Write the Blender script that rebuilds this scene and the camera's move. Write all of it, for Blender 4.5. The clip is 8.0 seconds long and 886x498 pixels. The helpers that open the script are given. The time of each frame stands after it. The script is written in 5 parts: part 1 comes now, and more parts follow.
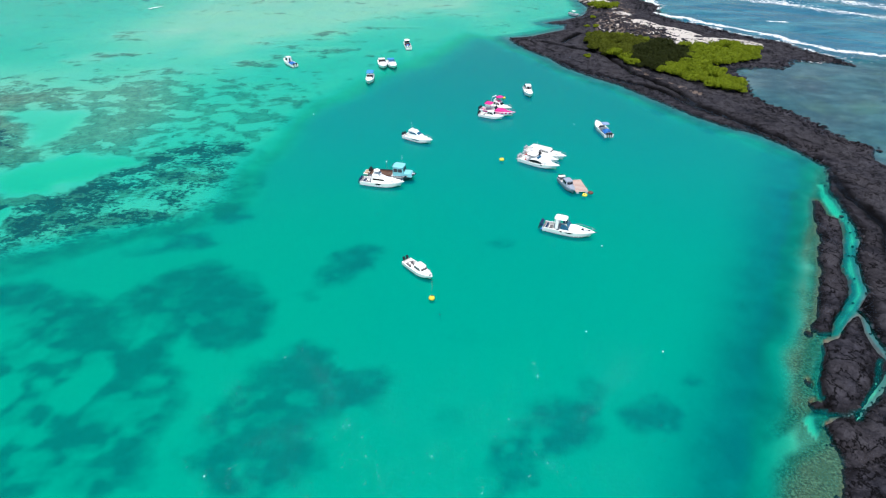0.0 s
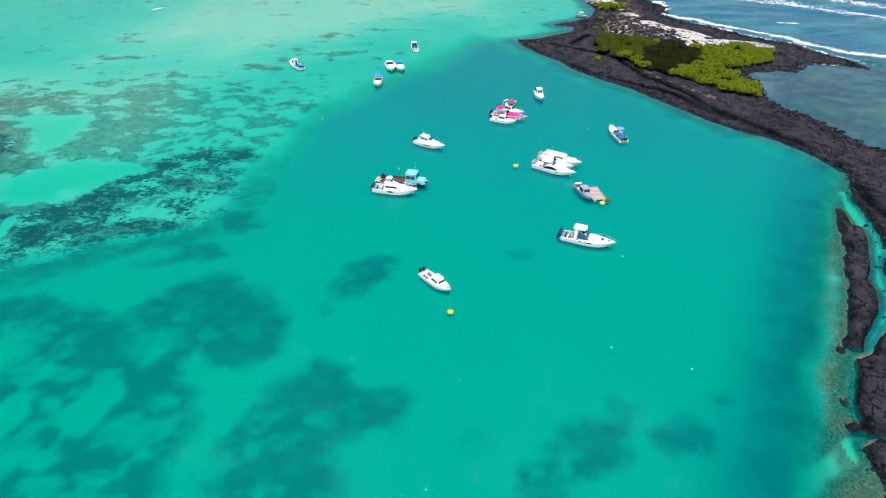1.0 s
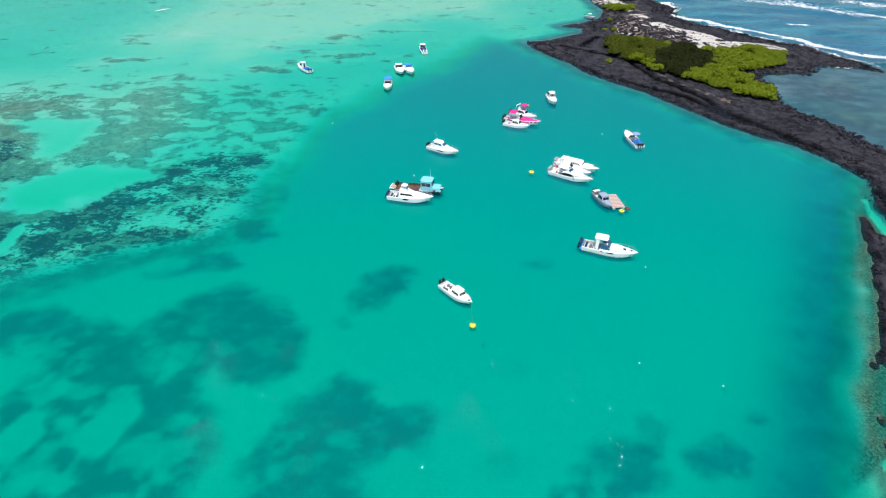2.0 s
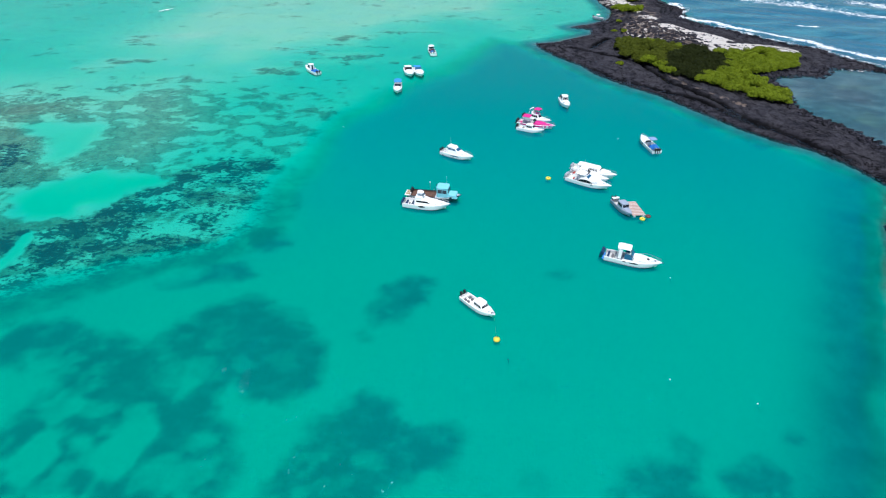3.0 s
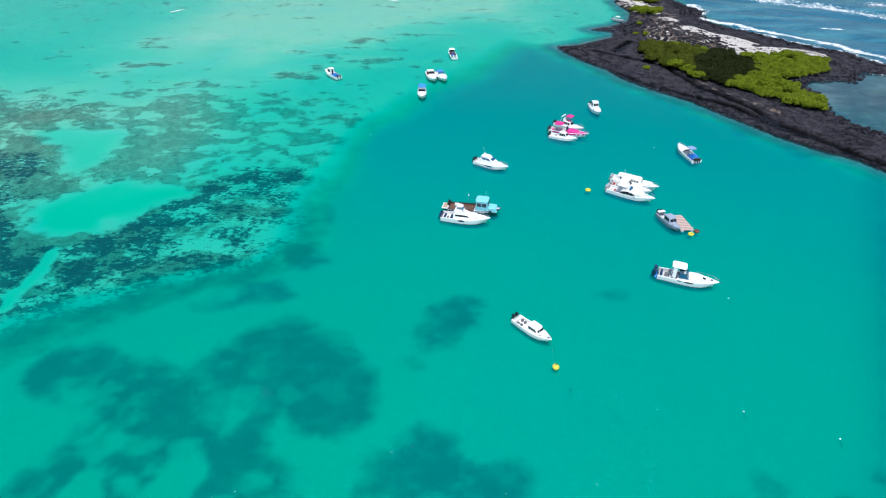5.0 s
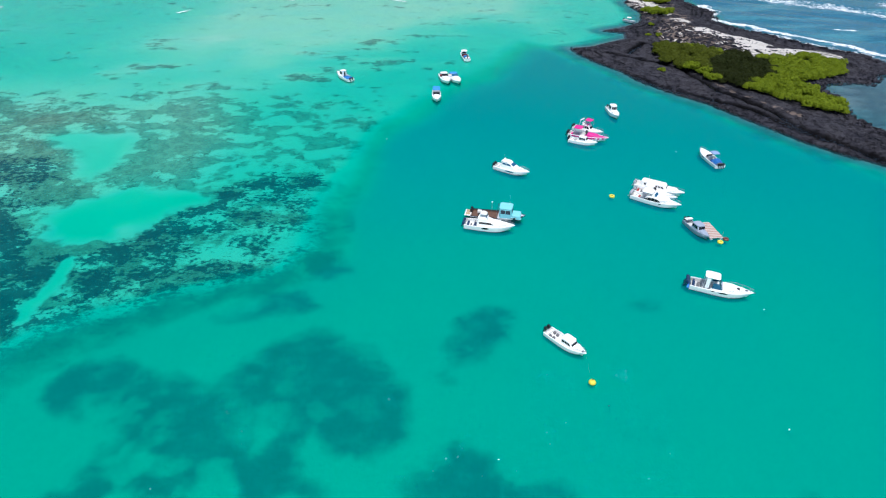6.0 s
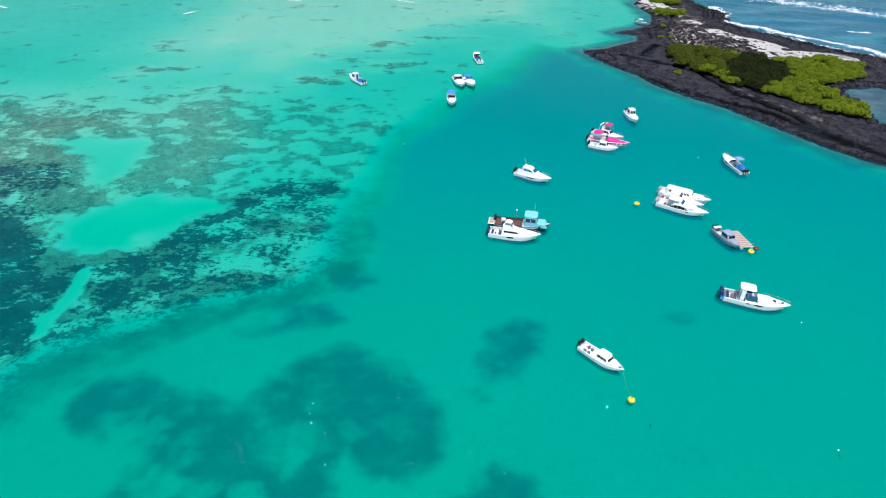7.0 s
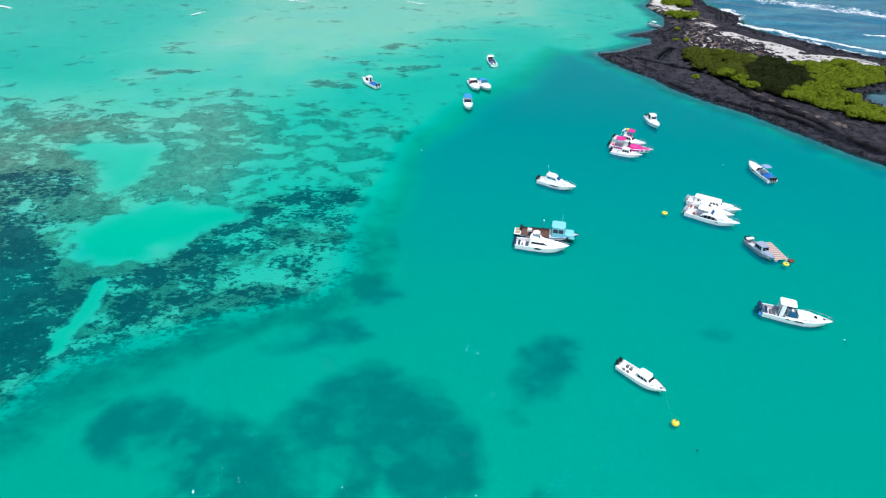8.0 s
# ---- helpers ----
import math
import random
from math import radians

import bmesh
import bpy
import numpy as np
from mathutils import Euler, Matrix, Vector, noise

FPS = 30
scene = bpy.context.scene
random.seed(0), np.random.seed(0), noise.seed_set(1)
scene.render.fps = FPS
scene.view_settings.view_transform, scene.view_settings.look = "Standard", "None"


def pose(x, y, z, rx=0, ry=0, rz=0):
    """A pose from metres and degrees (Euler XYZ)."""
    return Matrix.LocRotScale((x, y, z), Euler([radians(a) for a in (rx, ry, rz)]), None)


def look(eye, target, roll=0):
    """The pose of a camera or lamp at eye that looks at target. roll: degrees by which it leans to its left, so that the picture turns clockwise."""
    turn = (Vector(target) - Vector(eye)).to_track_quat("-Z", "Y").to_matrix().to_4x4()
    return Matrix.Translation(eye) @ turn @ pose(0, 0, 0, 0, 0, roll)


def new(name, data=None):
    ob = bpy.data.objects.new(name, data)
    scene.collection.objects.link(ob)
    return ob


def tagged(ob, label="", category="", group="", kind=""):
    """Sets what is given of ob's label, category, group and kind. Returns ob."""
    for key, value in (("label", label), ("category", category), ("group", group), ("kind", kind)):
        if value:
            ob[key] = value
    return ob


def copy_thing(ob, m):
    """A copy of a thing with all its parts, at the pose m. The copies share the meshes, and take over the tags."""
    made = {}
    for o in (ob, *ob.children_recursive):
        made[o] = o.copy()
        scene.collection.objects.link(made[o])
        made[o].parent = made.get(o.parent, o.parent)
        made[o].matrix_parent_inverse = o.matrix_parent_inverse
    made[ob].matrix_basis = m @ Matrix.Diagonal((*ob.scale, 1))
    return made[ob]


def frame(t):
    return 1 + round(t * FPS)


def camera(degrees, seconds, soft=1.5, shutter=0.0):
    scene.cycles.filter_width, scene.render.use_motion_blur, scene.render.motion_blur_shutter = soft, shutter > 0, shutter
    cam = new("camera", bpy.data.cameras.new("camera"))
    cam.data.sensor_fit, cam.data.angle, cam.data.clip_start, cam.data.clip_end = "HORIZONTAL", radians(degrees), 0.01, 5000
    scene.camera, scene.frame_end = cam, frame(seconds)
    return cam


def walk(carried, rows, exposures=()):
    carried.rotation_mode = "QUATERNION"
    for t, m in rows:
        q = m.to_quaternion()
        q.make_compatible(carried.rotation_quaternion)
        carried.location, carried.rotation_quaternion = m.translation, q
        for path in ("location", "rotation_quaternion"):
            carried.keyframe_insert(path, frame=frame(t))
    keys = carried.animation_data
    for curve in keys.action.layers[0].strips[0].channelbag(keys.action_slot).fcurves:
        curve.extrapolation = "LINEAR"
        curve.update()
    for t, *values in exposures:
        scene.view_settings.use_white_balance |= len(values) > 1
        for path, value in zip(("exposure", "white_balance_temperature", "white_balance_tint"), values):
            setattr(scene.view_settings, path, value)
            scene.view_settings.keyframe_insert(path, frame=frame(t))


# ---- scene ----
cam = camera(73.7, 8.0, soft=1.15)
PATH = [
    (0, (1.435, -0.25, 68.018), (1.448, 1.423, 66.922), 0.5),
    (0.5, (-0.234, 1.783, 68.106), (-0.22, 3.455, 67.009), 0.5),
    (1, (-2.057, 3.747, 68.196), (-2.043, 5.419, 67.098), 0.5),
    (1.5, (-3.983, 5.449, 68.454), (-3.969, 7.12, 67.355), 0.5),
    (3, (-10.218, 10.748, 69.01), (-10.198, 12.415, 67.906), 0.7),
    (3.5, (-12.461, 12.405, 69.21), (-12.439, 14.071, 68.104), 0.7),
    (4, (-14.8, 14.04, 69.285), (-14.776, 15.705, 68.178), 0.7),
    (4.5, (-17.159, 15.699, 69.305), (-17.134, 17.364, 68.197), 0.8),
    (6, (-25.018, 20.951, 69.241), (-24.988, 22.614, 68.13), 0.9),
    (6.5, (-27.722, 22.759, 69.298), (-27.691, 24.422, 68.187), 1.0),
    (7, (-30.426, 24.64, 69.27), (-30.392, 26.302, 68.158), 1.0),
    (7.5, (-33.198, 26.653, 69.286), (-33.164, 28.314, 68.173), 1.1),
    (8, (-35.918, 29.061, 69.213), (-35.881, 30.723, 68.1), 1.2),
]
TONE = [(0, 0.33, 6440, 10), (1.7, 0.33, 6440, 10), (2.9, 0.23, 6000, 10), (8, 0.22, 6050, 10)]
walk(cam, [(t, look(eye, target, roll)) for t, eye, target, roll in PATH], TONE)

# ---- world and sun ----
SUN_ELEVATION, SUN_AZIMUTH = 70.0, 183.0
world = bpy.data.worlds.new("sky")
scene.world = world
world.use_nodes = True
wn, wl = world.node_tree.nodes, world.node_tree.links
sky = wn.new("ShaderNodeTexSky")
sky.sky_type, sky.sun_disc = "NISHITA", False
sky.sun_elevation, sky.sun_rotation = radians(SUN_ELEVATION), radians(SUN_AZIMUTH)
wl.new(sky.outputs["Color"], wn["Background"].inputs["Color"])
wn["Background"].inputs["Strength"].default_value = 0.09
sun_way = Vector((math.sin(radians(SUN_AZIMUTH)) * math.cos(radians(SUN_ELEVATION)),
                  math.cos(radians(SUN_AZIMUTH)) * math.cos(radians(SUN_ELEVATION)), math.sin(radians(SUN_ELEVATION))))
sun = new("sun", bpy.data.lights.new("sun", "SUN"))
sun.data.energy, sun.data.angle, sun.data.color = 3.85, radians(0.5), (1.0, 0.96, 0.9)
sun.matrix_world = look(sun_way * 300, (0, 0, 0))


# ---- materials ----
class Nodes:
    """A small helper for node materials."""

    def __init__(self, name):
        self.mat = bpy.data.materials.new(name)
        self.mat.use_nodes = True
        self.tree = self.mat.node_tree
        self.tree.nodes.clear()
        self.out = self.add("ShaderNodeOutputMaterial")

    def add(self, kind, **values):
        n = self.tree.nodes.new(kind)
        for key, value in values.items():
            setattr(n, key, value)
        return n

    def put(self, socket, value):
        if hasattr(value, "is_linked"):
            self.tree.links.new(value, socket)
        elif isinstance(value, tuple) and len(value) == 3 and socket.type == "RGBA":
            socket.default_value = (*value, 1)
        else:
            socket.default_value = value

    def attr(self, name):
        return self.add("ShaderNodeAttribute", attribute_name=name).outputs["Fac"]

    def place(self, scale=(1, 1, 1)):
        m = self.add("ShaderNodeMapping")
        m.inputs["Scale"].default_value = scale
        self.put(m.inputs["Vector"], self.add("ShaderNodeNewGeometry").outputs["Position"])
        return m.outputs["Vector"]

    def local(self):
        return self.add("ShaderNodeTexCoord").outputs["Object"]

    def noise(self, scale, detail=4, rough=0.55, vector=None):
        n = self.add("ShaderNodeTexNoise")
        self.put(n.inputs["Scale"], scale)
        self.put(n.inputs["Detail"], detail)
        self.put(n.inputs["Roughness"], rough)
        self.put(n.inputs["Vector"], self.place() if vector is None else vector)
        return n.outputs["Fac"]

    def cells(self, scale, feature="DISTANCE_TO_EDGE", vector=None):
        n = self.add("ShaderNodeTexVoronoi", feature=feature)
        self.put(n.inputs["Scale"], scale)
        self.put(n.inputs["Vector"], self.place() if vector is None else vector)
        return n.outputs["Distance"]

    def math(self, operation, a, b=0.0, clamp=False):
        n = self.add("ShaderNodeMath", operation=operation, use_clamp=clamp)
        self.put(n.inputs[0], a)
        self.put(n.inputs[1], b)
        return n.outputs[0]

    def ramp(self, value, lo, hi, a=0.0, b=1.0):
        n = self.add("ShaderNodeMapRange", interpolation_type="SMOOTHSTEP")
        for i, v in enumerate((value, lo, hi, a, b)):
            self.put(n.inputs[i], v)
        return n.outputs[0]

    def mix(self, fac, a, b, blend="MIX"):
        n = self.add("ShaderNodeMix", data_type="RGBA", blend_type=blend)
        self.put(n.inputs[0], fac)
        self.put(n.inputs[6], a)
        self.put(n.inputs[7], b)
        return n.outputs[2]

    def bump(self, height, distance, strength=1.0):
        n = self.add("ShaderNodeBump")
        self.put(n.inputs["Height"], height)
        n.inputs["Distance"].default_value, n.inputs["Strength"].default_value = distance, strength
        return n.outputs["Normal"]

    def done(self, color, rough=0.6, metal=0.0, normal=None, specular=0.5, coat=0.0):
        b = self.add("ShaderNodeBsdfPrincipled")
        self.put(b.inputs["Base Color"], color)
        self.put(b.inputs["Roughness"], rough)
        self.put(b.inputs["Metallic"], metal)
        self.put(b.inputs["Specular IOR Level"], specular)
        self.put(b.inputs["Coat Weight"], coat)
        if normal is not None:
            self.put(b.inputs["Normal"], normal)
        self.put(self.out.inputs["Surface"], b.outputs["BSDF"])
        return self.mat


def ground_material():
    n = Nodes("sand_reef_and_weed")
    fine = n.noise(1.6, 6, 0.6)
    mid = n.noise(0.35, 5, 0.6)
    broad = n.noise(0.05, 3)
    crisp = n.attr("crisp")
    sand = n.mix(fine, (0.50, 0.48, 0.35), (0.66, 0.63, 0.465))
    sand = n.mix(n.ramp(broad, 0.35, 0.7), sand, (0.56, 0.55, 0.435))
    sand = n.mix(n.ramp(crisp, 0.1, 0.6), n.mix(fine, (0.51, 0.49, 0.325), (0.66, 0.63, 0.42)), sand)
    # reef rock in a net of ridges, broken by pockets of sand, with edge shade painted round it
    bent = n.add("ShaderNodeVectorMath", operation="MULTIPLY_ADD")
    stir = n.add("ShaderNodeTexNoise")
    n.put(stir.inputs["Scale"], 0.09)
    n.put(stir.inputs["Detail"], 5)
    n.put(stir.inputs["Vector"], n.place())
    n.put(bent.inputs[0], stir.outputs["Color"])
    bent.inputs[1].default_value = (16.0, 13.0, 0.0)
    n.put(bent.inputs[2], n.place((1.0, 1.3, 1.0)))
    net = n.cells(0.085, vector=bent.outputs[0])
    ridge = n.math("SUBTRACT", 1.0, n.ramp(net, 0.03, 0.36))
    lumpy = n.noise(0.10, 7, 0.64, n.place((1.0, 1.25, 1.0)))
    sway = n.math("ADD", n.math("MULTIPLY", n.math("SUBTRACT", lumpy, 0.5), 2.6), n.math("ADD", n.math("MULTIPLY", n.math("SUBTRACT", mid, 0.5), 1.1), n.math("MULTIPLY", n.math("SUBTRACT", fine, 0.5), 0.55)))
    sway = n.math("ADD", sway, n.math("MULTIPLY", n.math("SUBTRACT", ridge, 0.45), n.math("MULTIPLY", n.attr("net"), 0.42)))
    rocky = n.math("ADD", n.attr("reef"), n.math("MULTIPLY", sway, crisp))
    reef = n.mix(n.ramp(fine, 0.35, 0.65), (0.115, 0.095, 0.075), (0.25, 0.20, 0.15))
    reef = n.mix(n.ramp(mid, 0.42, 0.62), reef, (0.31, 0.265, 0.19))
    reef = n.mix(n.ramp(n.noise(0.9, 6, 0.7), 0.52, 0.66, 0.0, 0.7), reef, (0.07, 0.062, 0.05))
    cover = n.math("ADD", n.math("MULTIPLY", n.ramp(rocky, 0.24, 0.72), n.ramp(n.attr("net"), 0.0, 1.0, 0.84, 0.66)), n.math("MULTIPLY", crisp, 0.10))
    color = n.mix(cover, sand, reef)
    # shade at the raised reef's edge, put into the colour as a dark band
    rim_shade = n.math("SUBTRACT", 1.0, n.ramp(n.math("ABSOLUTE", n.math("SUBTRACT", rocky, 0.56)), 0.0, 0.10))
    color = n.mix(n.math("MULTIPLY", n.math("MULTIPLY", rim_shade, crisp), n.ramp(n.noise(0.3, 4), 0.4, 0.65, 0.1, 0.8)), color, (0.075, 0.075, 0.055))
    # weed: broad clumps with ragged, speckled edges in the shallows, soft beds in the deep
    tuft = n.noise(0.16, 8, 0.62, n.place((0.85, 1.2, 1.0)))
    speck = n.noise(1.0, 5, 0.62, n.place((0.8, 1.2, 1.0)))
    clump = n.math("ADD", n.attr("weed"), n.math("MULTIPLY", crisp, n.math("ADD", n.math("MULTIPLY", n.math("SUBTRACT", tuft, 0.5), 2.9), n.math("MULTIPLY", n.math("SUBTRACT", speck, 0.5), 2.9))))
    patchy = n.noise(0.13, 4, 0.55)
    blotch = n.noise(0.30, 4, 0.6, n.place((0.8, 1.1, 1.0)))
    soft = n.math("ADD", n.attr("weed"), n.math("ADD", n.math("MULTIPLY", n.math("SUBTRACT", patchy, 0.5), 0.8), n.math("MULTIPLY", n.math("SUBTRACT", blotch, 0.5), 1.05)))
    deep_bed = n.math("MULTIPLY", n.ramp(soft, -0.1, 1.1, 0.0, 0.70), n.ramp(n.attr("weed"), 0.0, 0.45))
    weed_fac = n.mix(crisp, deep_bed, n.math("MULTIPLY", n.ramp(clump, 0.36, 0.78, 0.0, 0.88), n.ramp(n.attr("weed"), 0.02, 0.2)))
    weed = n.mix(fine, (0.006, 0.013, 0.034), (0.022, 0.038, 0.062))
    slate = n.mix(n.ramp(lumpy, 0.4, 0.65), (0.092, 0.098, 0.128), (0.172, 0.178, 0.205))
    slate = n.mix(n.ramp(mid, 0.45, 0.62, 0.0, 0.5), slate, (0.12, 0.123, 0.14))
    slate = n.mix(n.ramp(broad, 0.5, 0.68, 0.0, 0.45), slate, (0.20, 0.20, 0.15))
    color = n.mix(n.attr("slate"), color, slate)
    crust = n.mix(n.ramp(n.noise(2.4, 6, 0.72), 0.40, 0.62), (0.055, 0.05, 0.034), (0.20, 0.18, 0.115))
    crust = n.mix(n.ramp(mid, 0.4, 0.7, 0.0, 0.7), crust, (0.10, 0.095, 0.06))
    color = n.mix(n.attr("crust"), color, crust)
    color = n.mix(n.math("MULTIPLY", n.attr("trough"), n.ramp(patchy, 0.3, 0.7, 0.6, 0.85)), color, (0.03, 0.05, 0.042))
    color = n.mix(weed_fac, color, weed)
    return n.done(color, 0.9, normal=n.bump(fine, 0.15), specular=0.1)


def water_material():
    n = Nodes("clear_turquoise_sea_water")
    depth = n.attr("depth")
    open_sea = n.attr("open")
    through_water = n.add("ShaderNodeCombineColor")
    for i, k in enumerate((0.92, 0.117, 0.131)):
        n.put(through_water.inputs[i], n.math("POWER", math.exp(-k), depth))
    clear = n.add("ShaderNodeBsdfTransparent")
    n.put(clear.inputs["Color"], through_water.outputs[0])
    milk = n.add("ShaderNodeBsdfDiffuse")
    thick = n.math("SUBTRACT", 1.0, n.math("POWER", math.exp(-0.22), depth))
    n.put(milk.inputs["Color"], n.mix(thick, (0.0, 0.0, 0.0), n.mix(open_sea, n.mix(n.ramp(depth, 4.3, 6.6), (0.0, 0.118, 0.117), (0.0, 0.115, 0.175)), n.mix(n.ramp(n.noise(0.035, 5, 0.6, n.place((0.6, 1.6, 1.0))), 0.42, 0.68), (0.03, 0.135, 0.222), (0.075, 0.245, 0.315)))))
    body = n.add("ShaderNodeAddShader")
    n.put(body.inputs[0], clear.outputs[0])
    n.put(body.inputs[1], milk.outputs[0])
    ripple = n.noise(1.1, 3, 0.6, n.place((1.0, 1.7, 1.0)))
    small = n.noise(4.0, 2, 0.5)
    height = n.math("ADD", ripple, n.math("MULTIPLY", small, 0.25))
    normal = n.bump(height, 0.07)
    gloss = n.add("ShaderNodeBsdfGlossy")
    gloss.inputs["Roughness"].default_value = 0.02
    n.put(gloss.inputs["Normal"], normal)
    # sun glints put in by small facet normals, steeper than the ripples, all leaned to -y
    cell = n.add("ShaderNodeTexVoronoi", voronoi_dimensions="2D")
    cell.inputs["Scale"].default_value = 10.5
    n.put(cell.inputs["Vector"], n.place((1.0, 1.25, 1.0)))
    tilt = n.add("ShaderNodeSeparateColor")
    n.put(tilt.inputs[0], cell.outputs["Color"])
    lean = n.add("ShaderNodeCombineXYZ")
    n.put(lean.inputs[0], n.math("MULTIPLY", n.math("SUBTRACT", tilt.outputs[0], 0.5), 0.44))
    n.put(lean.inputs[1], n.math("MULTIPLY", n.math("MULTIPLY", tilt.outputs[1], n.ramp(tilt.outputs[2], 0.4, 1.0, 0.4, 1.0)), -0.67))
    lean.inputs[2].default_value = 1.0
    unit = n.add("ShaderNodeVectorMath", operation="NORMALIZE")
    n.put(unit.inputs[0], lean.outputs[0])
    glint_facet = n.add("ShaderNodeBsdfGlossy")
    glint_facet.inputs["Roughness"].default_value = 0.09
    n.put(glint_facet.inputs["Normal"], unit.outputs[0])
    shine = n.add("ShaderNodeMixShader")
    n.put(shine.inputs[0], n.math("MULTIPLY", n.math("GREATER_THAN", tilt.outputs[2], 0.4), n.math("LESS_THAN", cell.outputs["Distance"], 0.4)))
    n.put(shine.inputs[1], gloss.outputs[0])
    n.put(shine.inputs[2], glint_facet.outputs[0])
    fres = n.add("ShaderNodeFresnel")
    fres.inputs["IOR"].default_value = 1.15
    n.put(fres.inputs["Normal"], normal)
    wet = n.add("ShaderNodeMixShader")
    n.put(wet.inputs[0], fres.outputs[0])
    n.put(wet.inputs[1], body.outputs[0])
    n.put(wet.inputs[2], shine.outputs[0])
    # broken white water
    froth = n.math("ADD", n.attr("foam"), n.math("ADD", n.math("MULTIPLY", n.math("SUBTRACT", n.noise(0.6, 6, 0.7), 0.5), 1.5), n.math("MULTIPLY", n.math("SUBTRACT", n.noise(0.12, 5, 0.65), 0.5), 1.1)))
    white = n.add("ShaderNodeBsdfDiffuse")
    white.inputs["Color"].default_value = (0.85, 0.87, 0.88, 1)
    top = n.add("ShaderNodeMixShader")
    n.put(top.inputs[0], n.ramp(froth, 0.45, 0.92))
    n.put(top.inputs[1], wet.outputs[0])
    n.put(top.inputs[2], white.outputs[0])
    n.put(n.out.inputs["Surface"], top.outputs[0])
    return n.mat


def lava_material():
    n = Nodes("weathered_black_lava")
    fine = n.noise(2.2, 6, 0.65)
    mid = n.noise(0.4, 6, 0.65)
    broad = n.noise(0.06, 4)
    rock = n.mix(n.ramp(mid, 0.32, 0.68), (0.018, 0.0185, 0.026), (0.068, 0.066, 0.084))
    rock = n.mix(n.ramp(broad, 0.45, 0.65, 0.0, 0.8), rock, (0.058, 0.054, 0.064))
    plate = n.add("ShaderNodeTexVoronoi")
    plate.inputs["Scale"].default_value = 0.33
    n.put(plate.inputs["Vector"], n.place((1.0, 0.8, 1.0)))
    tone = n.add("ShaderNodeSeparateColor")
    n.put(tone.inputs[0], plate.outputs["Color"])
    rock = n.mix(n.ramp(tone.outputs[0], 0.55, 0.95, 0.0, 0.55), rock, (0.088, 0.084, 0.098))
    rock = n.mix(n.ramp(fine, 0.56, 0.72, 0.0, 0.9), rock, (0.095, 0.088, 0.095))
    rock = n.mix(n.ramp(n.noise(0.9, 5, 0.7), 0.54, 0.66, 0.0, 0.6), rock, (0.008, 0.0075, 0.009))
    split = n.math("ABSOLUTE", n.math("SUBTRACT", n.noise(0.23, 7, 0.6, n.place((1.2, 0.9, 1.0))), 0.5))
    hair = n.math("ABSOLUTE", n.math("SUBTRACT", n.noise(0.75, 5, 0.6), 0.5))
    crack = n.math("MINIMUM", n.ramp(split, 0.004, 0.024), n.ramp(hair, 0.0, 0.02, 0.7, 1.0))
    rock = n.mix(n.math("MULTIPLY", n.math("SUBTRACT", 1.0, crack), 0.85), rock, (0.006, 0.0055, 0.006))
    beach = n.attr("sand")
    sandy = n.math("ADD", beach, n.math("MULTIPLY", n.math("SUBTRACT", n.noise(0.22, 6, 0.65), 0.5), n.math("MULTIPLY", n.math("MINIMUM", beach, 0.4), 7.5)))
    sand = n.mix(fine, (0.70, 0.645, 0.59), (0.90, 0.85, 0.80))
    sand = n.mix(n.ramp(mid, 0.5, 0.7, 0.0, 0.5), sand, (0.50, 0.43, 0.37))
    brown = n.mix(fine, (0.13, 0.10, 0.085), (0.30, 0.235, 0.20))
    soil = n.math("ADD", n.attr("soil"), n.math("MULTIPLY", n.math("SUBTRACT", n.noise(0.3, 6, 0.65), 0.5), 2.2))
    rock = n.mix(n.math("MULTIPLY", n.attr("dry"), n.ramp(mid, 0.35, 0.62, 0.05, 0.8)), rock, n.mix(n.ramp(fine, 0.3, 0.7), (0.036, 0.035, 0.043), (0.092, 0.087, 0.098)))
    color = n.mix(n.ramp(soil, 0.45, 0.65), rock, brown)
    color = n.mix(n.ramp(sandy, 0.45, 0.6), color, sand)
    # near black for painted ledge shade, dark strata and the wet shore edge
    color = n.mix(n.attr("seam_shade_wet"), color, (0.003, 0.003, 0.0035))
    return n.done(color, 0.85, normal=n.bump(n.math("ADD", fine, n.math("MULTIPLY", crack, 0.6)), 0.7), specular=0.05)


def plain_material(name, color, rough=0.4, metal=0.0, grain=0.08, scale=6.0, coat=0.0):
    """A paint, plastic or metal with slight stains and unevenness."""
    n = Nodes(name)
    v = n.noise(scale, 5, 0.6, n.local())
    dirt = n.noise(scale * 0.2, 3, 0.6, n.local())
    c = n.mix(n.ramp(v, 0.3, 0.8), tuple(x * (1 - grain) for x in color), color)
    c = n.mix(n.ramp(dirt, 0.45, 0.8, 0.0, 0.35), c, tuple(x * 0.8 for x in color))
    return n.done(c, n.ramp(v, 0.2, 0.8, rough * 0.8, rough * 1.2), metal, n.bump(v, 0.004), coat=coat)


GROUND, WATER, LAVA = ground_material(), water_material(), lava_material()


# ---- shape of the bay ----
def hashed(i, j, seed):
    h = (i.astype(np.int64) * 374761393 + j.astype(np.int64) * 668265263 + seed * 974634777) & 0xFFFFFFFF
    h = ((h ^ (h >> 13)) * 1274126177) & 0xFFFFFFFF
    return ((h ^ (h >> 16)) & 0xFFFF) / 65535.0


def value_noise(x, y, seed=0):
    i, j = np.floor(x), np.floor(y)
    u, v = x - i, y - j
    u, v = u * u * (3 - 2 * u), v * v * (3 - 2 * v)
    a, b = hashed(i, j, seed), hashed(i + 1, j, seed)
    c, d = hashed(i, j + 1, seed), hashed(i + 1, j + 1, seed)
    return (a * (1 - u) + b * u) * (1 - v) + (c * (1 - u) + d * u) * v


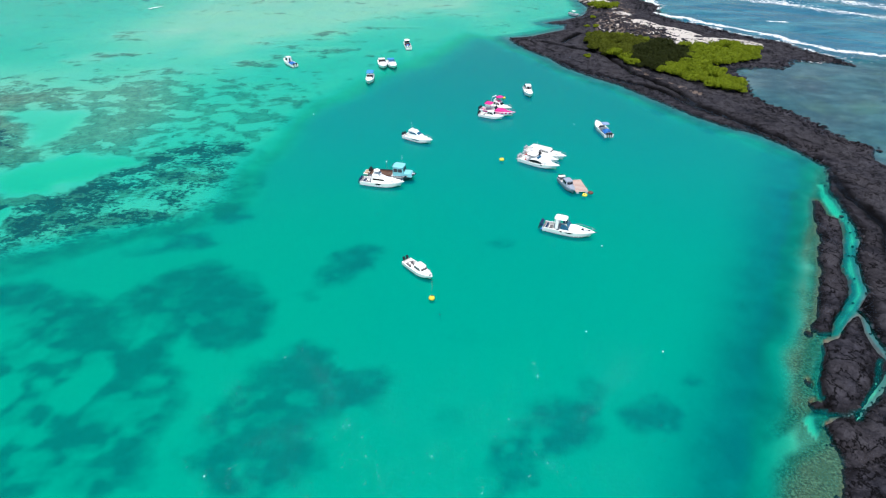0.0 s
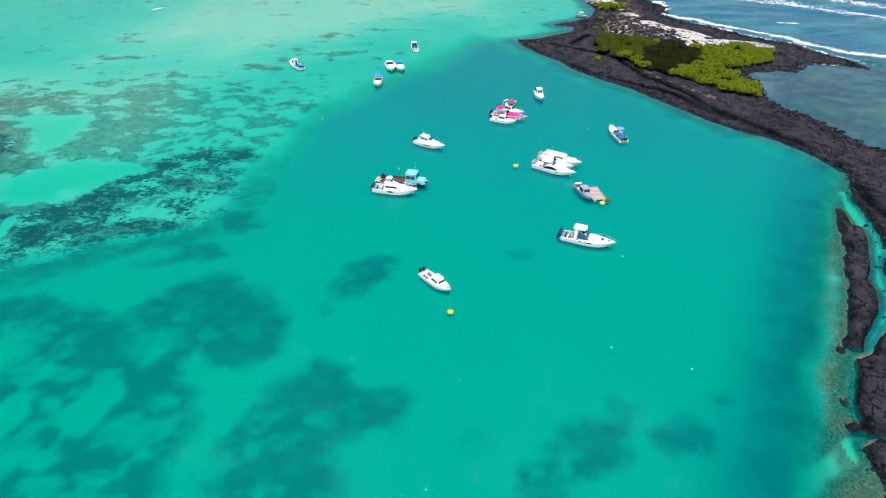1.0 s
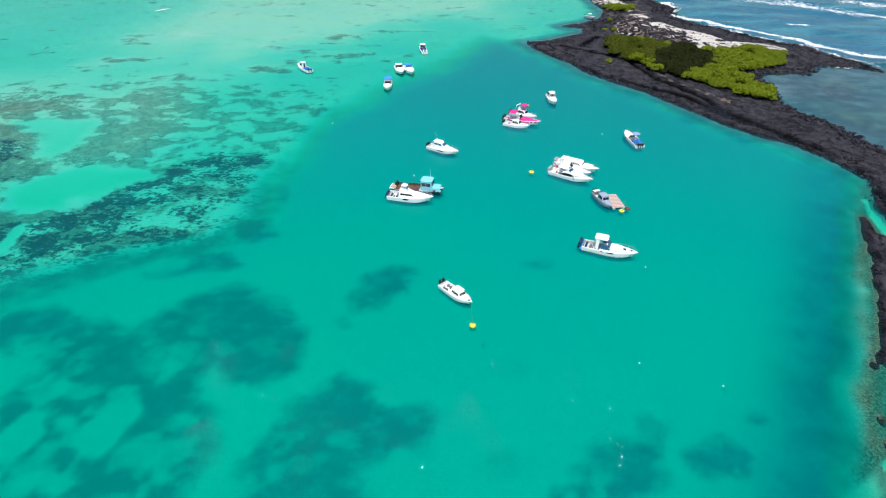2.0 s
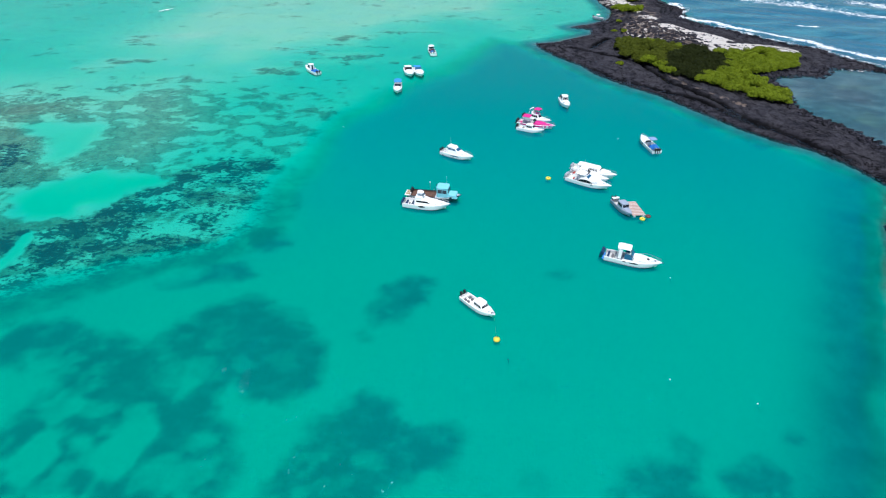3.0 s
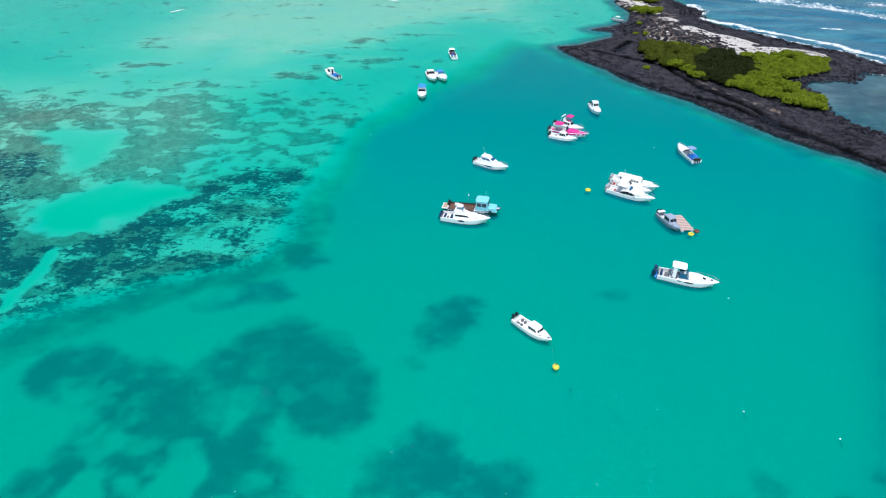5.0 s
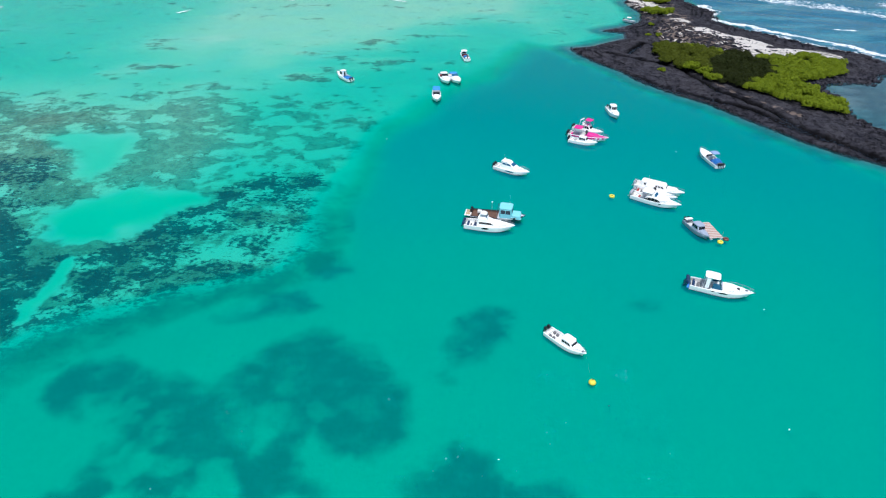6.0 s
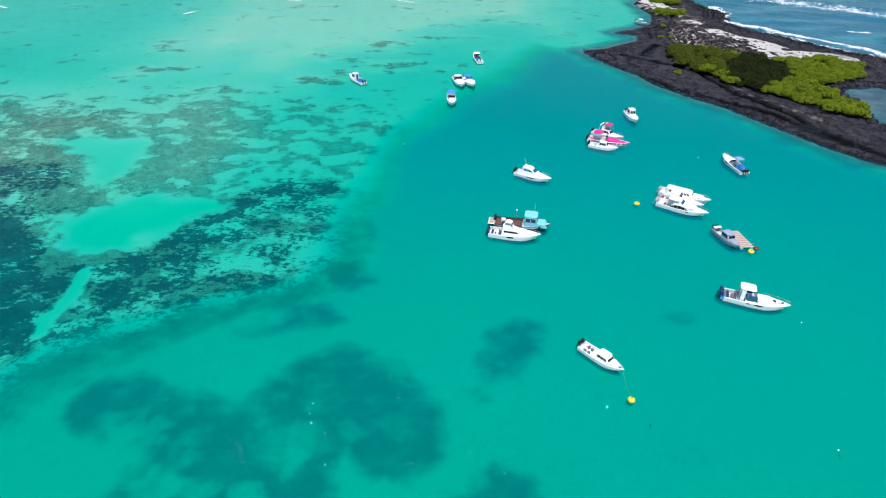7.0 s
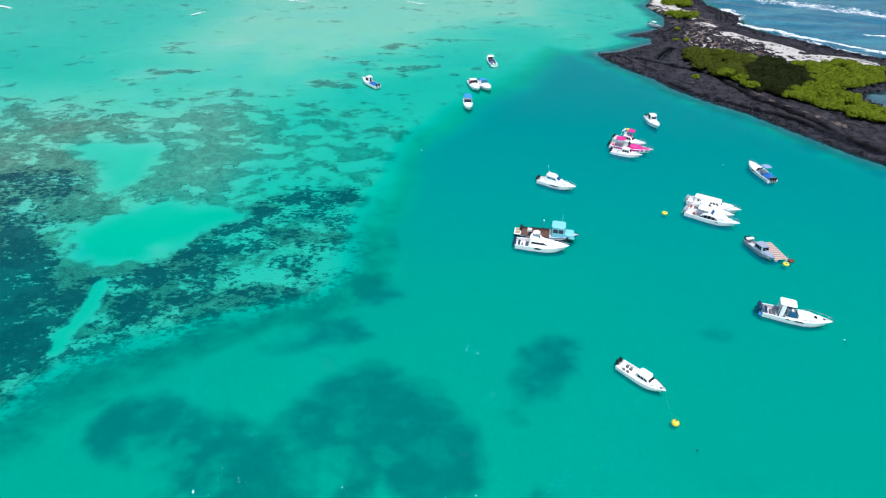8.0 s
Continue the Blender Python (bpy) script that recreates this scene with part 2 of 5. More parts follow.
def fbm(x, y, size, seed=0, octaves=4):
    """Cloudy noise from -1 to 1 with its largest lumps of that size."""
    total, amp, norm = 0, 1.0, 0.0
    for k in range(octaves):
        total = total + amp * (value_noise(x / size + 17.3 * k, y / size - 9.1 * k, seed + k) * 2 - 1)
        norm += amp
        amp, size = amp * 0.55, size * 0.5
    return total / norm


def inside(x, y, outline):
    """Signed metres to an outline: positive within."""
    pts = np.array(outline, float)
    nxt = np.roll(pts, -1, axis=0)
    best = np.full(x.shape, 1e9)
    odd = np.zeros(x.shape, bool)
    for (ax, ay), (bx, by) in zip(pts, nxt):
        ex, ey = bx - ax, by - ay
        t = np.clip(((x - ax) * ex + (y - ay) * ey) / (ex * ex + ey * ey + 1e-9), 0, 1)
        best = np.minimum(best, (x - ax - t * ex) ** 2 + (y - ay - t * ey) ** 2)
        if ay != by:
            odd ^= ((ay > y) != (by > y)) & (x < ex * (y - ay) / (by - ay) + ax)
    return np.sqrt(best) * np.where(odd, 1, -1)


def along(x, y, line):
    """Metres to an open line."""
    best = np.full(x.shape, 1e9)
    for (ax, ay), (bx, by) in zip(line, line[1:]):
        ex, ey = bx - ax, by - ay
        t = np.clip(((x - ax) * ex + (y - ay) * ey) / (ex * ex + ey * ey + 1e-9), 0, 1)
        best = np.minimum(best, (x - ax - t * ex) ** 2 + (y - ay - t * ey) ** 2)
    return np.sqrt(best)


def smooth(v, lo, hi):
    t = np.clip((v - lo) / (hi - lo), 0, 1)
    return t * t * (3 - 2 * t)


LAGOON_SHORE = [(94, 397), (84, 382), (85, 353), (79, 334), (71, 325), (55, 314), (65, 310), (62, 300), (45, 287), (33, 282),
                (39, 264), (47, 250), (53, 234), (60, 224), (68, 214), (74, 202), (80, 191), (84, 183), (90, 176), (94, 171),
                (98, 167), (101, 162), (103, 156), (105, 150), (106, 144), (99, 131), (98, 124), (95, 114), (93, 108), (88, 101),
                (86, 95), (83, 89), (78.5, 83.5), (78, 78), (76.8, 74), (75.5, 69), (71.5, 65), (67, 61.5), (63, 59), (58, 58), (57, 54), (57, 51),
                (56, 48), (54, 46), (50, 30), (45, 5)]
OCEAN_SHORE = [(90, 5), (100, 40), (112, 70), (122, 100), (130, 125), (123, 147), (122, 150), (127, 158), (122, 163), (121, 172), (119, 181),
               (115, 190), (112, 197), (111, 205), (117, 222), (116, 235), (130, 239), (137, 237), (149, 248), (162, 246),
               (169, 242), (168, 253), (162, 262), (158, 275), (151, 282), (142, 293), (133, 308), (123, 321), (117, 335),
               (126, 359), (120, 371), (118, 391), (125, 430), (120, 480), (92, 480), (90, 430)]
MAIN_LAND = LAGOON_SHORE + OCEAN_SHORE
LONG_ISLET = [(93, 126), (91, 119), (93, 117), (91, 112), (87, 104), (84, 100), (82, 94), (79, 89), (75, 84), (73, 83), (71, 81),
              (69, 78), (68, 78), (73, 86), (79, 96), (84, 107), (88, 115)]
BROAD_ISLET = [(77, 82), (76, 78), (75, 74), (74, 70), (70, 66), (66, 63), (64, 61), (60, 59.5), (61, 62), (62, 66), (66, 72), (68, 75), (72, 78)]
CHANNEL = [(99, 134), (95, 122), (93, 112), (88, 103), (84, 97), (82, 91), (77, 85), (71, 79), (65, 71), (61, 65), (59, 60), (54, 56), (50, 54), (45, 51), (40, 48)]
SHELF = [(103, 147), (93, 131), (83, 114), (72, 94), (62, 77), (54, 64), (49, 56), (46, 50), (42, 44), (28, 20), (60, 20), (60, 55), (71, 79), (92, 116), (104, 140)]
DEEP_TROUGH = [(98, 148), (85, 126), (73.5, 104), (63.5, 87), (55, 73), (48, 61), (42, 51), (28, 25)]
REEF_EDGE = [(34, 280), (14, 292), (-13, 240), (-30, 213), (-40, 192), (-45, 163), (-49, 141), (-50, 124), (-57, 114), (-72, 108),
             (-84, 101), (-92, 94), (-97, 85), (-130, 75), (-500, 70), (-500, 900), (60, 900), (80, 420), (80, 370), (75, 330), (55, 305)]
POOLS = [[(-109, 130), (-110, 137), (-107, 143), (-103, 148), (-97, 150), (-91, 148), (-84, 149), (-78, 147), (-82, 144), (-87, 139), (-92, 135), (-96, 132), (-94, 127), (-100, 127), (-106, 128)],
         [(-139, 182), (-134, 187), (-122, 183), (-112, 182), (-111, 173), (-110, 164), (-111, 156), (-117, 160), (-123, 170), (-133, 177)]]
SAND_LANE = [(-98, 119), (-97, 112), (-97.5, 106), (-98, 101)]
WEED_BEDS = [[(-170, 150), (-128, 143), (-118, 134), (-112, 126), (-107, 119), (-101, 120), (-99, 117), (-100, 111), (-101, 105), (-99, 100), (-101, 97), (-106, 93), (-150, 88)],
             [(-96, 119), (-95, 122), (-90, 127), (-88, 134), (-81, 140), (-77, 133), (-78, 123), (-80, 114), (-84, 110), (-91, 105), (-95, 102), (-94, 107), (-94, 113)],
             [(-81, 141), (-77, 147), (-73, 157), (-65, 160), (-53, 154), (-51, 143), (-58, 141), (-64, 138), (-70, 133), (-77, 129)],
             [(-82, 112), (-78, 130), (-70, 137), (-55, 142), (-49, 138), (-57, 122), (-70, 114)],
             [(-175, 168), (-146, 167), (-139, 169), (-123, 163), (-122, 157), (-128, 153), (-118, 146), (-124, 136), (-150, 132), (-185, 150)]]
WEED_SPINE = [(-93, 121), (-86, 129), (-80, 140), (-73, 149), (-66, 156), (-58, 154)]
NET_REEF = [(-130, 212), (-122, 220), (-91, 230), (-55, 190), (-48, 162), (-50, 146), (-62, 158), (-76, 158), (-82, 151), (-95, 152), (-107, 160), (-108, 178)]
REEF_ROCK = [[(-112, 153), (-111, 175), (-115, 213), (-99, 219), (-81, 195), (-80, 159), (-86, 148), (-99, 151)],
             [(-125, 131), (-114, 153), (-101, 124), (-108, 116)]]
LEDGES = [[(48, 273), (57, 266), (66, 258), (70, 251), (73, 242), (75, 235), (76, 225), (79, 219), (83, 211), (86, 204), (87, 197), (89, 191), (93, 183), (98, 172), (104, 161)],
          [(50, 243), (55, 232), (60, 226), (66, 222), (70, 217), (75, 213), (79, 207), (82, 202), (86, 192), (91, 182)], [(67, 289), (57, 274)],
          [(106, 150), (104, 141), (102, 128), (102, 119), (100, 111), (95, 100)], [(99, 130), (96, 120), (94, 111), (87, 100), (84, 92), (79, 83), (76, 73)]]
SMALL_CHANNEL = [(74, 71), (72, 68), (69, 64), (65, 61), (63, 58.5)]
# soft dark beds on the deep sand, and the bright sandy gaps in them
DARK_BEDS = [[(-85, 85), (-83, 91), (-76, 92), (-69, 88), (-60, 87), (-57, 90), (-53, 96), (-46, 99), (-36, 94), (-30, 87), (-29, 78), (-33, 73), (-38, 74), (-42, 78), (-44, 75), (-42, 70), (-38, 66),
              (-38, 60), (-39, 53), (-38, 49), (-43, 47), (-70, 45), (-80, 56), (-73, 70), (-70, 77), (-74, 81), (-82, 82)],
             [(-28, 70), (-21, 75), (-16, 73), (-14, 68), (-7, 69), (-5, 66), (-8, 62), (-14, 61), (-17, 57), (-15, 51), (-18, 47), (-28, 46), (-31, 50), (-34, 54), (-33, 58), (-30, 64)],
             [(-23, 95), (-20, 102), (-16, 106), (-12, 104), (-12, 98), (-18, 93), (-21, 92)],
             [(9, 55), (13, 58), (19, 63), (25, 62), (24, 57), (20, 55), (14, 53), (13, 48), (9, 46)], [(30, 61), (34, 64), (37, 61), (35, 58), (31, 57)],
             [(-57, 104), (-57, 110), (-51, 111), (-47, 107), (-50, 104)], [(-52, 121), (-50, 126), (-45, 125), (-43, 118), (-48, 115), (-51, 117)]]
SMALL_BEDS = [(26, 66, 3.2, 3.2, 0.5), (41, 67, 2.4, 2.4, 0.45), (14, 107, 3.2, 2.6, 0.36), (5, 77, 3.9, 2.9, 0.22), (3, 59, 5.0, 3.2, 0.25), (-24, 89, 2.6, 2.1, 0.3), (-45, 137, 3.5, 5.5, 0.5), (-60, 104, 5, 3, 0.4)]
GAPS = [(-53, 65.5, 3.8, 5.2, 1), (-65, 64, 3.0, 4.6, 1), (-51, 79, 4.6, 4.4, 0.5), (-42, 82, 2.4, 2.0, 0.5), (-57, 57, 4.6, 1.8, 0.7), (-63, 72, 4.0, 1.8, 0.6), (-78, 76, 5, 2.2, 0.6), (-24, 58, 2.6, 1.6, 0.45), (-20, 63, 2.4, 1.8, 0.4), (-64, 80, 3.2, 1.6, 0.4), (-48, 54, 3, 1.5, 0.4)]
FAR_BREAKERS = [[(-157, 341), (-153, 347)], [(-118, 380), (-105, 375)], [(-51, 380), (-42, 375)], [(-259, 354), (-251, 349)], [(180, 318), (172, 320)]]
SURF_LINES = [[(120, 348), (124, 358), (126, 374)], [(118, 345), (124, 330), (143, 314), (152, 300), (161, 288), (168, 275), (175, 265), (192, 256), (230, 240)],
              [(160, 400), (206, 366), (221, 346), (240, 332), (280, 320)], [(236, 380), (250, 367), (265, 352)]]
SAND_STRIP = [(99, 318), (105, 316), (109, 305), (115, 299), (120, 292), (122, 286), (117, 282), (120, 279), (129, 279), (139, 277), (144, 271), (142, 266), (136, 268),
              (126, 270), (120, 273), (110, 271), (103, 266), (101, 272), (110, 282), (107, 286), (111, 292), (105, 301), (100, 312)]
FAR_SAND = [(90, 398), (87, 382), (87, 372), (93, 360), (99, 362), (98, 372), (96, 398)]
FAR_POINT = [(80, 332), (84, 378), (94, 395), (108, 392), (110, 360), (108, 335), (98, 322)]
FAR_SAND_EDGE = [(79, 372), (88, 390), (96, 372), (103, 362), (99, 344), (92, 340), (86, 349), (86, 360)]
SAND_BITS = [(94, 336), (101, 338), (103, 328), (97, 326)]
RUBBLE = [(80, 312), (88, 327), (98, 327), (104, 313), (109, 298), (110, 282), (102, 270), (91, 268), (86, 277), (79, 282), (76, 292)]
BROWN_SOIL = [(82, 313), (91, 315), (91, 304), (83, 285), (78, 292)]


def land_inside(x, y):
    """Signed metres into the nearest land, with a ragged shoreline."""
    wx, wy = x + 1.0 * fbm(x, y, 6, 3), y + 1.0 * fbm(x, y, 6, 8)
    land = np.maximum.reduce([inside(wx, wy, MAIN_LAND), inside(wx, wy, LONG_ISLET) + 0.6, inside(wx, wy, BROAD_ISLET) + 0.6])
    for rx, ry, r in ((59, 61, 1.3), (60, 66, 0.8), (69, 79, 1.2), (66, 77, 0.6)):
        land = np.maximum(land, r - np.sqrt((wx - rx) ** 2 + (wy - ry) ** 2))
    return np.minimum(land, along(wx, wy, SMALL_CHANNEL) - 0.45)


def water_depth(x, y):
    wx, wy = x + 5 * fbm(x, y, 25, 21), y + 5 * fbm(x, y, 25, 22)
    shore = -land_inside(x, y)
    reef_in = inside(wx, wy, REEF_EDGE)
    depth = 4.6 + 0.4 * fbm(x, y, 45, 5) + 0.5 * smooth(x, -60, 30) + 3.0 * smooth(y, 70, 255)
    depth = depth + 0.2 * np.exp(-(along(x, y, DEEP_TROUGH) / 9.0) ** 2)
    bank = 2.4 - 1.1 * smooth(reef_in, 15, 80) - 0.7 * smooth(y, 230, 320) + 0.4 * fbm(x, y, 30, 9)
    depth = depth + (np.maximum(bank, 0.7) - depth) * smooth(reef_in, -9 - 9 * smooth(y, 170, 240), 7)
    depth = depth + 1.1 * smooth(-x, 120, 190) * smooth(y, 215, 260)
    for pool in POOLS:
        depth = depth + 0.35 * smooth(inside(wx, wy, pool), -2, 3)
    shelf = inside(wx, wy, SHELF)
    depth = depth + (1.1 + 0.5 * fbm(x, y, 9, 31) - depth) * smooth(shelf, -4, 4)
    ocean = smooth(x - 118, 0, 12) * smooth(y, 232, 250)
    pond = smooth(x - 108, 0, 6) * (1 - smooth(y, 242, 268))
    depth = depth + (8.5 + 4.0 * fbm(x, y * 1.6, 60, 43, 2) - depth) * ocean
    depth = depth + (0.45 + 0.3 * fbm(x, y, 20, 41) - depth) * pond
    lane = np.minimum(along(x + 0.8 * fbm(x, y, 6, 51), y, CHANNEL), along(x, y, SMALL_CHANNEL) + 1.2)
    steep = smooth(y, 138, 165) * (1 - smooth(x, 104, 112))
    near = 0.3 + np.maximum(shore, 0) * (1.0 - 0.55 * steep) + 1.0 * np.maximum(shore - 5.5, 0) * steep
    bar = np.exp(-((shore - 8.5 - 2.0 * fbm(x, y, 16, 53)) / 1.6) ** 2) * smooth(fbm(x, y, 22, 54), -0.25, 0.3) * smooth(y, 135, 160) * (1 - smooth(x, 104, 112))
    depth = np.minimum(depth, near) * (1 - 0.2 * bar)
    depth = np.where((lane < 3.0) & (x > 55), np.maximum(depth, 2.0 * (1 - smooth(lane, 0.6, 2.4))), depth)
    return np.where(shore < 0, -0.2, np.maximum(depth, 0.05))


def fan_grid(nx, ny, reach):
    """A sheet that is fine over the bay and coarse out to the horizon."""
    v = np.linspace(0, 1, ny - 2)
    ys = np.concatenate([[-reach], 22 + 438 * (0.45 * v + 0.55 * v * v), [reach]])
    u = np.linspace(0, 1, nx - 2)
    rows = []
    for y in ys:
        yc = min(max(y, 22), 460)
        left, right = -95 - 0.58 * (yc - 22), 68 + 0.58 * (yc - 22)
        rows.append(np.concatenate([[-reach], left + (right - left) * u, [reach]]))
    x = np.array(rows)
    return x, np.repeat(ys[:, None], nx, 1)


def sheet(name, x, y, z, material, attributes, keep=None):
    """A quad mesh over a grid of places, with point attributes."""
    ny, nx = x.shape
    index = np.arange(nx * ny).reshape(ny, nx)
    quads = np.stack([index[:-1, :-1], index[:-1, 1:], index[1:, 1:], index[1:, :-1]], -1).reshape(-1, 4)
    co = np.stack([x, y, z], -1).reshape(-1, 3)
    values = {k: v.reshape(-1) for k, v in attributes.items()}
    if keep is not None:
        quads = quads[keep.reshape(-1)[quads].any(1)]
        used, back = np.unique(quads, return_inverse=True)
        quads, co = back.reshape(-1, 4), co[used]
        values = {k: v[used] for k, v in values.items()}
    me = bpy.data.meshes.new(name)
    me.vertices.add(len(co))
    me.vertices.foreach_set("co", co.astype(np.float32).ravel())
    me.loops.add(len(quads) * 4)
    me.loops.foreach_set("vertex_index", quads.astype(np.int32).ravel())
    me.polygons.add(len(quads))
    me.polygons.foreach_set("loop_start", np.arange(0, len(quads) * 4, 4, dtype=np.int32))
    me.polygons.foreach_set("use_smooth", np.ones(len(quads), bool))
    me.update(calc_edges=True)
    for key, v in values.items():
        me.attributes.new(key, "FLOAT", "POINT").data.foreach_set("value", v.astype(np.float32))
    me.materials.append(material)
    return new(name, me)


def build_ground_and_water():
    x, y = fan_grid(520, 420, 4500)
    depth = water_depth(x, y)
    wx, wy = x + 3 * fbm(x, y, 12, 61), y + 3 * fbm(x, y, 12, 62)
    reef_in = inside(wx, wy, REEF_EDGE)
    shallow = smooth(reef_in, -5, 10)
    weed = np.zeros(x.shape)
    qx, qy = x + 3.0 * fbm(x, y, 8, 71), y + 3.0 * fbm(x, y, 8, 72)
    rx, ry = x + 2.2 * fbm(x, y, 6, 73), y + 2.2 * fbm(x, y, 6, 74)
    for bed in DARK_BEDS:
        weed = np.maximum(weed, 0.92 * smooth(inside(rx, ry, bed), -3.4, 2.4))
    for bx, by, a, b, strength in SMALL_BEDS:
        r = np.sqrt(((qx - bx) / a) ** 2 + ((qy - by) / b) ** 2)
        weed = weed + (1 - weed) * strength * (1 - smooth(r, 0.3, 1.6))
    weed = weed * (0.95 + 0.22 * fbm(x, y, 7, 75))
    holes = smooth(fbm(x, y, 5.5, 77, 3), 0.02, 0.42) * (1 - smooth(x, -48, -42) * smooth(y, 74, 80)) * (1 - smooth(y, 82, 90))
    weed = weed * (1 - 0.62 * holes)
    for bx, by, a, b, strength in GAPS:
        r = np.sqrt(((qx - bx) / a) ** 2 + ((qy - by) / b) ** 2)
        weed = weed * (1 - strength * (1 - smooth(r, 0.6, 1.3)))
    for bed, strength in zip(WEED_BEDS, (1.05, 0.72, 0.54, 0.40, 0.62)):
        weed = np.maximum(weed, strength * smooth(inside(wx, wy, bed), -5, 3))
    weed = np.maximum(weed, 0.82 * np.exp(-(along(wx, wy, WEED_SPINE) / 5.0) ** 2))
    weed = np.maximum(weed, 0.5 * smooth(reef_in, -3, 3) * (1 - smooth(reef_in, 7, 14)) * (1 - smooth(y, 118, 140)))
    # soft darker band along the reef edge, carried in the weed mask
    edge = np.exp(-((reef_in + 0.5) / 5.5) ** 2) * (0.7 - 0.45 * smooth(y, 115, 170)) * (1 - smooth(y, 190, 250))
    weed = np.maximum(weed, edge)
    # long low ribs of reef on the pale flats, then the broad broken reef flat
    ribs = fbm(x + 6 * fbm(x, y, 20, 83), y * 2.3, 24, 81, 5)
    reef = smooth(ribs, -0.05, 0.45) * 0.46 * smooth(reef_in, 3, 20) * (1 - 0.5 * smooth(y, 260, 330))
    flat = smooth(reef_in, -1, 7) * (1 - smooth(y + 12 * fbm(x, y, 30, 87), 195, 240))
    reef = np.maximum(reef, flat * (0.63 - 0.24 * smooth(x + 0.25 * (y - 150), -112, -62) + 0.32 * fbm(x, y * 1.4, 16, 91)))
    net = smooth(inside(wx, wy, NET_REEF), -12, 6)
    reef = reef * (1 - 0.48 * net) + 0.09 * net
    for rock in REEF_ROCK:
        reef = np.maximum(reef, 0.68 * smooth(inside(wx, wy, rock), -14, 14))
    shelf = inside(wx, wy, SHELF)
    crust = smooth(shelf + 2.5 * fbm(x, y, 7, 94), -3, 3.5)
    shallow = np.maximum(shallow, 0.6 * smooth(shelf, -3, 3))
    trough = np.exp(-(along(x + 2 * fbm(x, y, 18, 76), y, DEEP_TROUGH) / 7.5) ** 2) * (1 - smooth(shelf, -3, 2)) * (1 - 0.5 * smooth(y, 90, 150))
    pond = smooth(x - 108, 0, 6) * (1 - smooth(y, 242, 268))
    reef = np.maximum(reef, pond * (0.95 + 0.3 * fbm(x, y, 18, 95)))
    weed = np.maximum(weed, pond * (0.30 + 0.5 * fbm(x, y, 22, 96)))
    ocean = smooth(x - 118, 0, 12) * smooth(y, 232, 250)
    weed = np.maximum(weed, ocean * (0.45 + 0.5 * fbm(x, y, 30, 97)))
    slate = np.maximum(np.maximum(pond, ocean), 0.95 * (1 - smooth(-land_inside(x, y) + 2.6 * fbm(x, y, 7, 93), 2.5, 10.0)) * (1 - smooth(shelf, -3, 3)))
    slate = np.maximum(slate, 0.95 * (1 - smooth(-land_inside(x, y), 0.7, 2.0)))
    clean = np.zeros(x.shape)
    for pool, bare in zip(POOLS, (1.0, 0.65)):
        clean = np.maximum(clean, bare * smooth(inside(wx + 4.5 * fbm(x, y, 8, 63), wy + 4.5 * fbm(x, y, 8, 64), pool), -3.4, 2.6))
    clean = np.maximum(clean, 0.75 * (1 - smooth(along(wx + fbm(x, y, 5, 65), wy, SAND_LANE), 0.5, 2.4)))
    lane = 1 - smooth(along(x + fbm(x, y, 6, 51), y, CHANNEL), 0.6, 2.0)
    clean = np.maximum(clean, 0.8 * (1 - smooth(along(x, y, SMALL_CHANNEL), 0.4, 1.2)))
    clean = np.maximum(clean, lane * (0.15 + 0.8 * smooth(x, 40, 60)) * smooth(-land_inside(x, y), 0.6, 1.6))
    clean = clean * smooth(depth, 0.8, 1.5)
    shallow = shallow * (1 - 0.9 * clean)
    weed, reef, slate, crust = weed * (1 - clean), reef * (1 - clean), slate * (1 - clean), crust * (1 - clean)
    lumps = 0.25 * reef * fbm(x, y, 4, 99) + 0.1 * fbm(x, y, 10, 98)
    ground = sheet("ground", x, y, np.where(depth < 0, -3.0, -0.13 * depth - 0.3 + np.minimum(lumps, 0.05)), GROUND, {"reef": reef, "weed": weed, "crisp": shallow, "slate": slate, "net": net, "crust": crust, "trough": trough})
    tagged(ground, "pale sandy seabed with brown reef and dark weed beds", "seabed", kind="structure")
    foam = np.zeros(x.shape)
    for line, width, peak in zip(SURF_LINES, (5.5, 3.6, 14.0, 14.0), (0.72, 0.80, 0.62, 0.62)):
        foam = np.maximum(foam, peak * np.exp(-(along(x + 2 * fbm(x, y, 8, 13), y + 4 * fbm(x, y, 14, 14), line) / width) ** 2))
    for line in FAR_BREAKERS:
        foam = np.maximum(foam, 0.8 * np.exp(-(along(x, y, line) / 1.8) ** 2))
    wash = smooth(-land_inside(x, y), -1, 1) * (1 - smooth(-land_inside(x, y), 2, 9))
    foam = np.maximum(foam, 0.58 * ocean * wash)
    foam = np.maximum(foam, ocean * (0.08 + 0.42 * fbm(x + 0.6 * y, y * 1.8, 45, 17)))
    depth = depth * (1 - 0.55 * np.clip(reef, 0, 1) * smooth(reef_in, 0, 8)) * (1 - 0.5 * smooth(shelf, 0, 4) * smooth(along(x, y, CHANNEL), 2.0, 4.0))
    swell = ocean * (0.9 * fbm((x * 0.6 + y) * 1.0, (y * 0.6 - x) * 0.22, 14, 15, 3) + 0.15 * fbm(x, y, 5, 16))
    water = sheet("water", x, y, swell + 0 * x, WATER, {"depth": np.maximum(depth, 0), "foam": foam, "open": np.maximum(ocean, 0.45 * pond)})
    tagged(water, "clear turquoise sea water, calm in the bay", "sea", kind="structure")


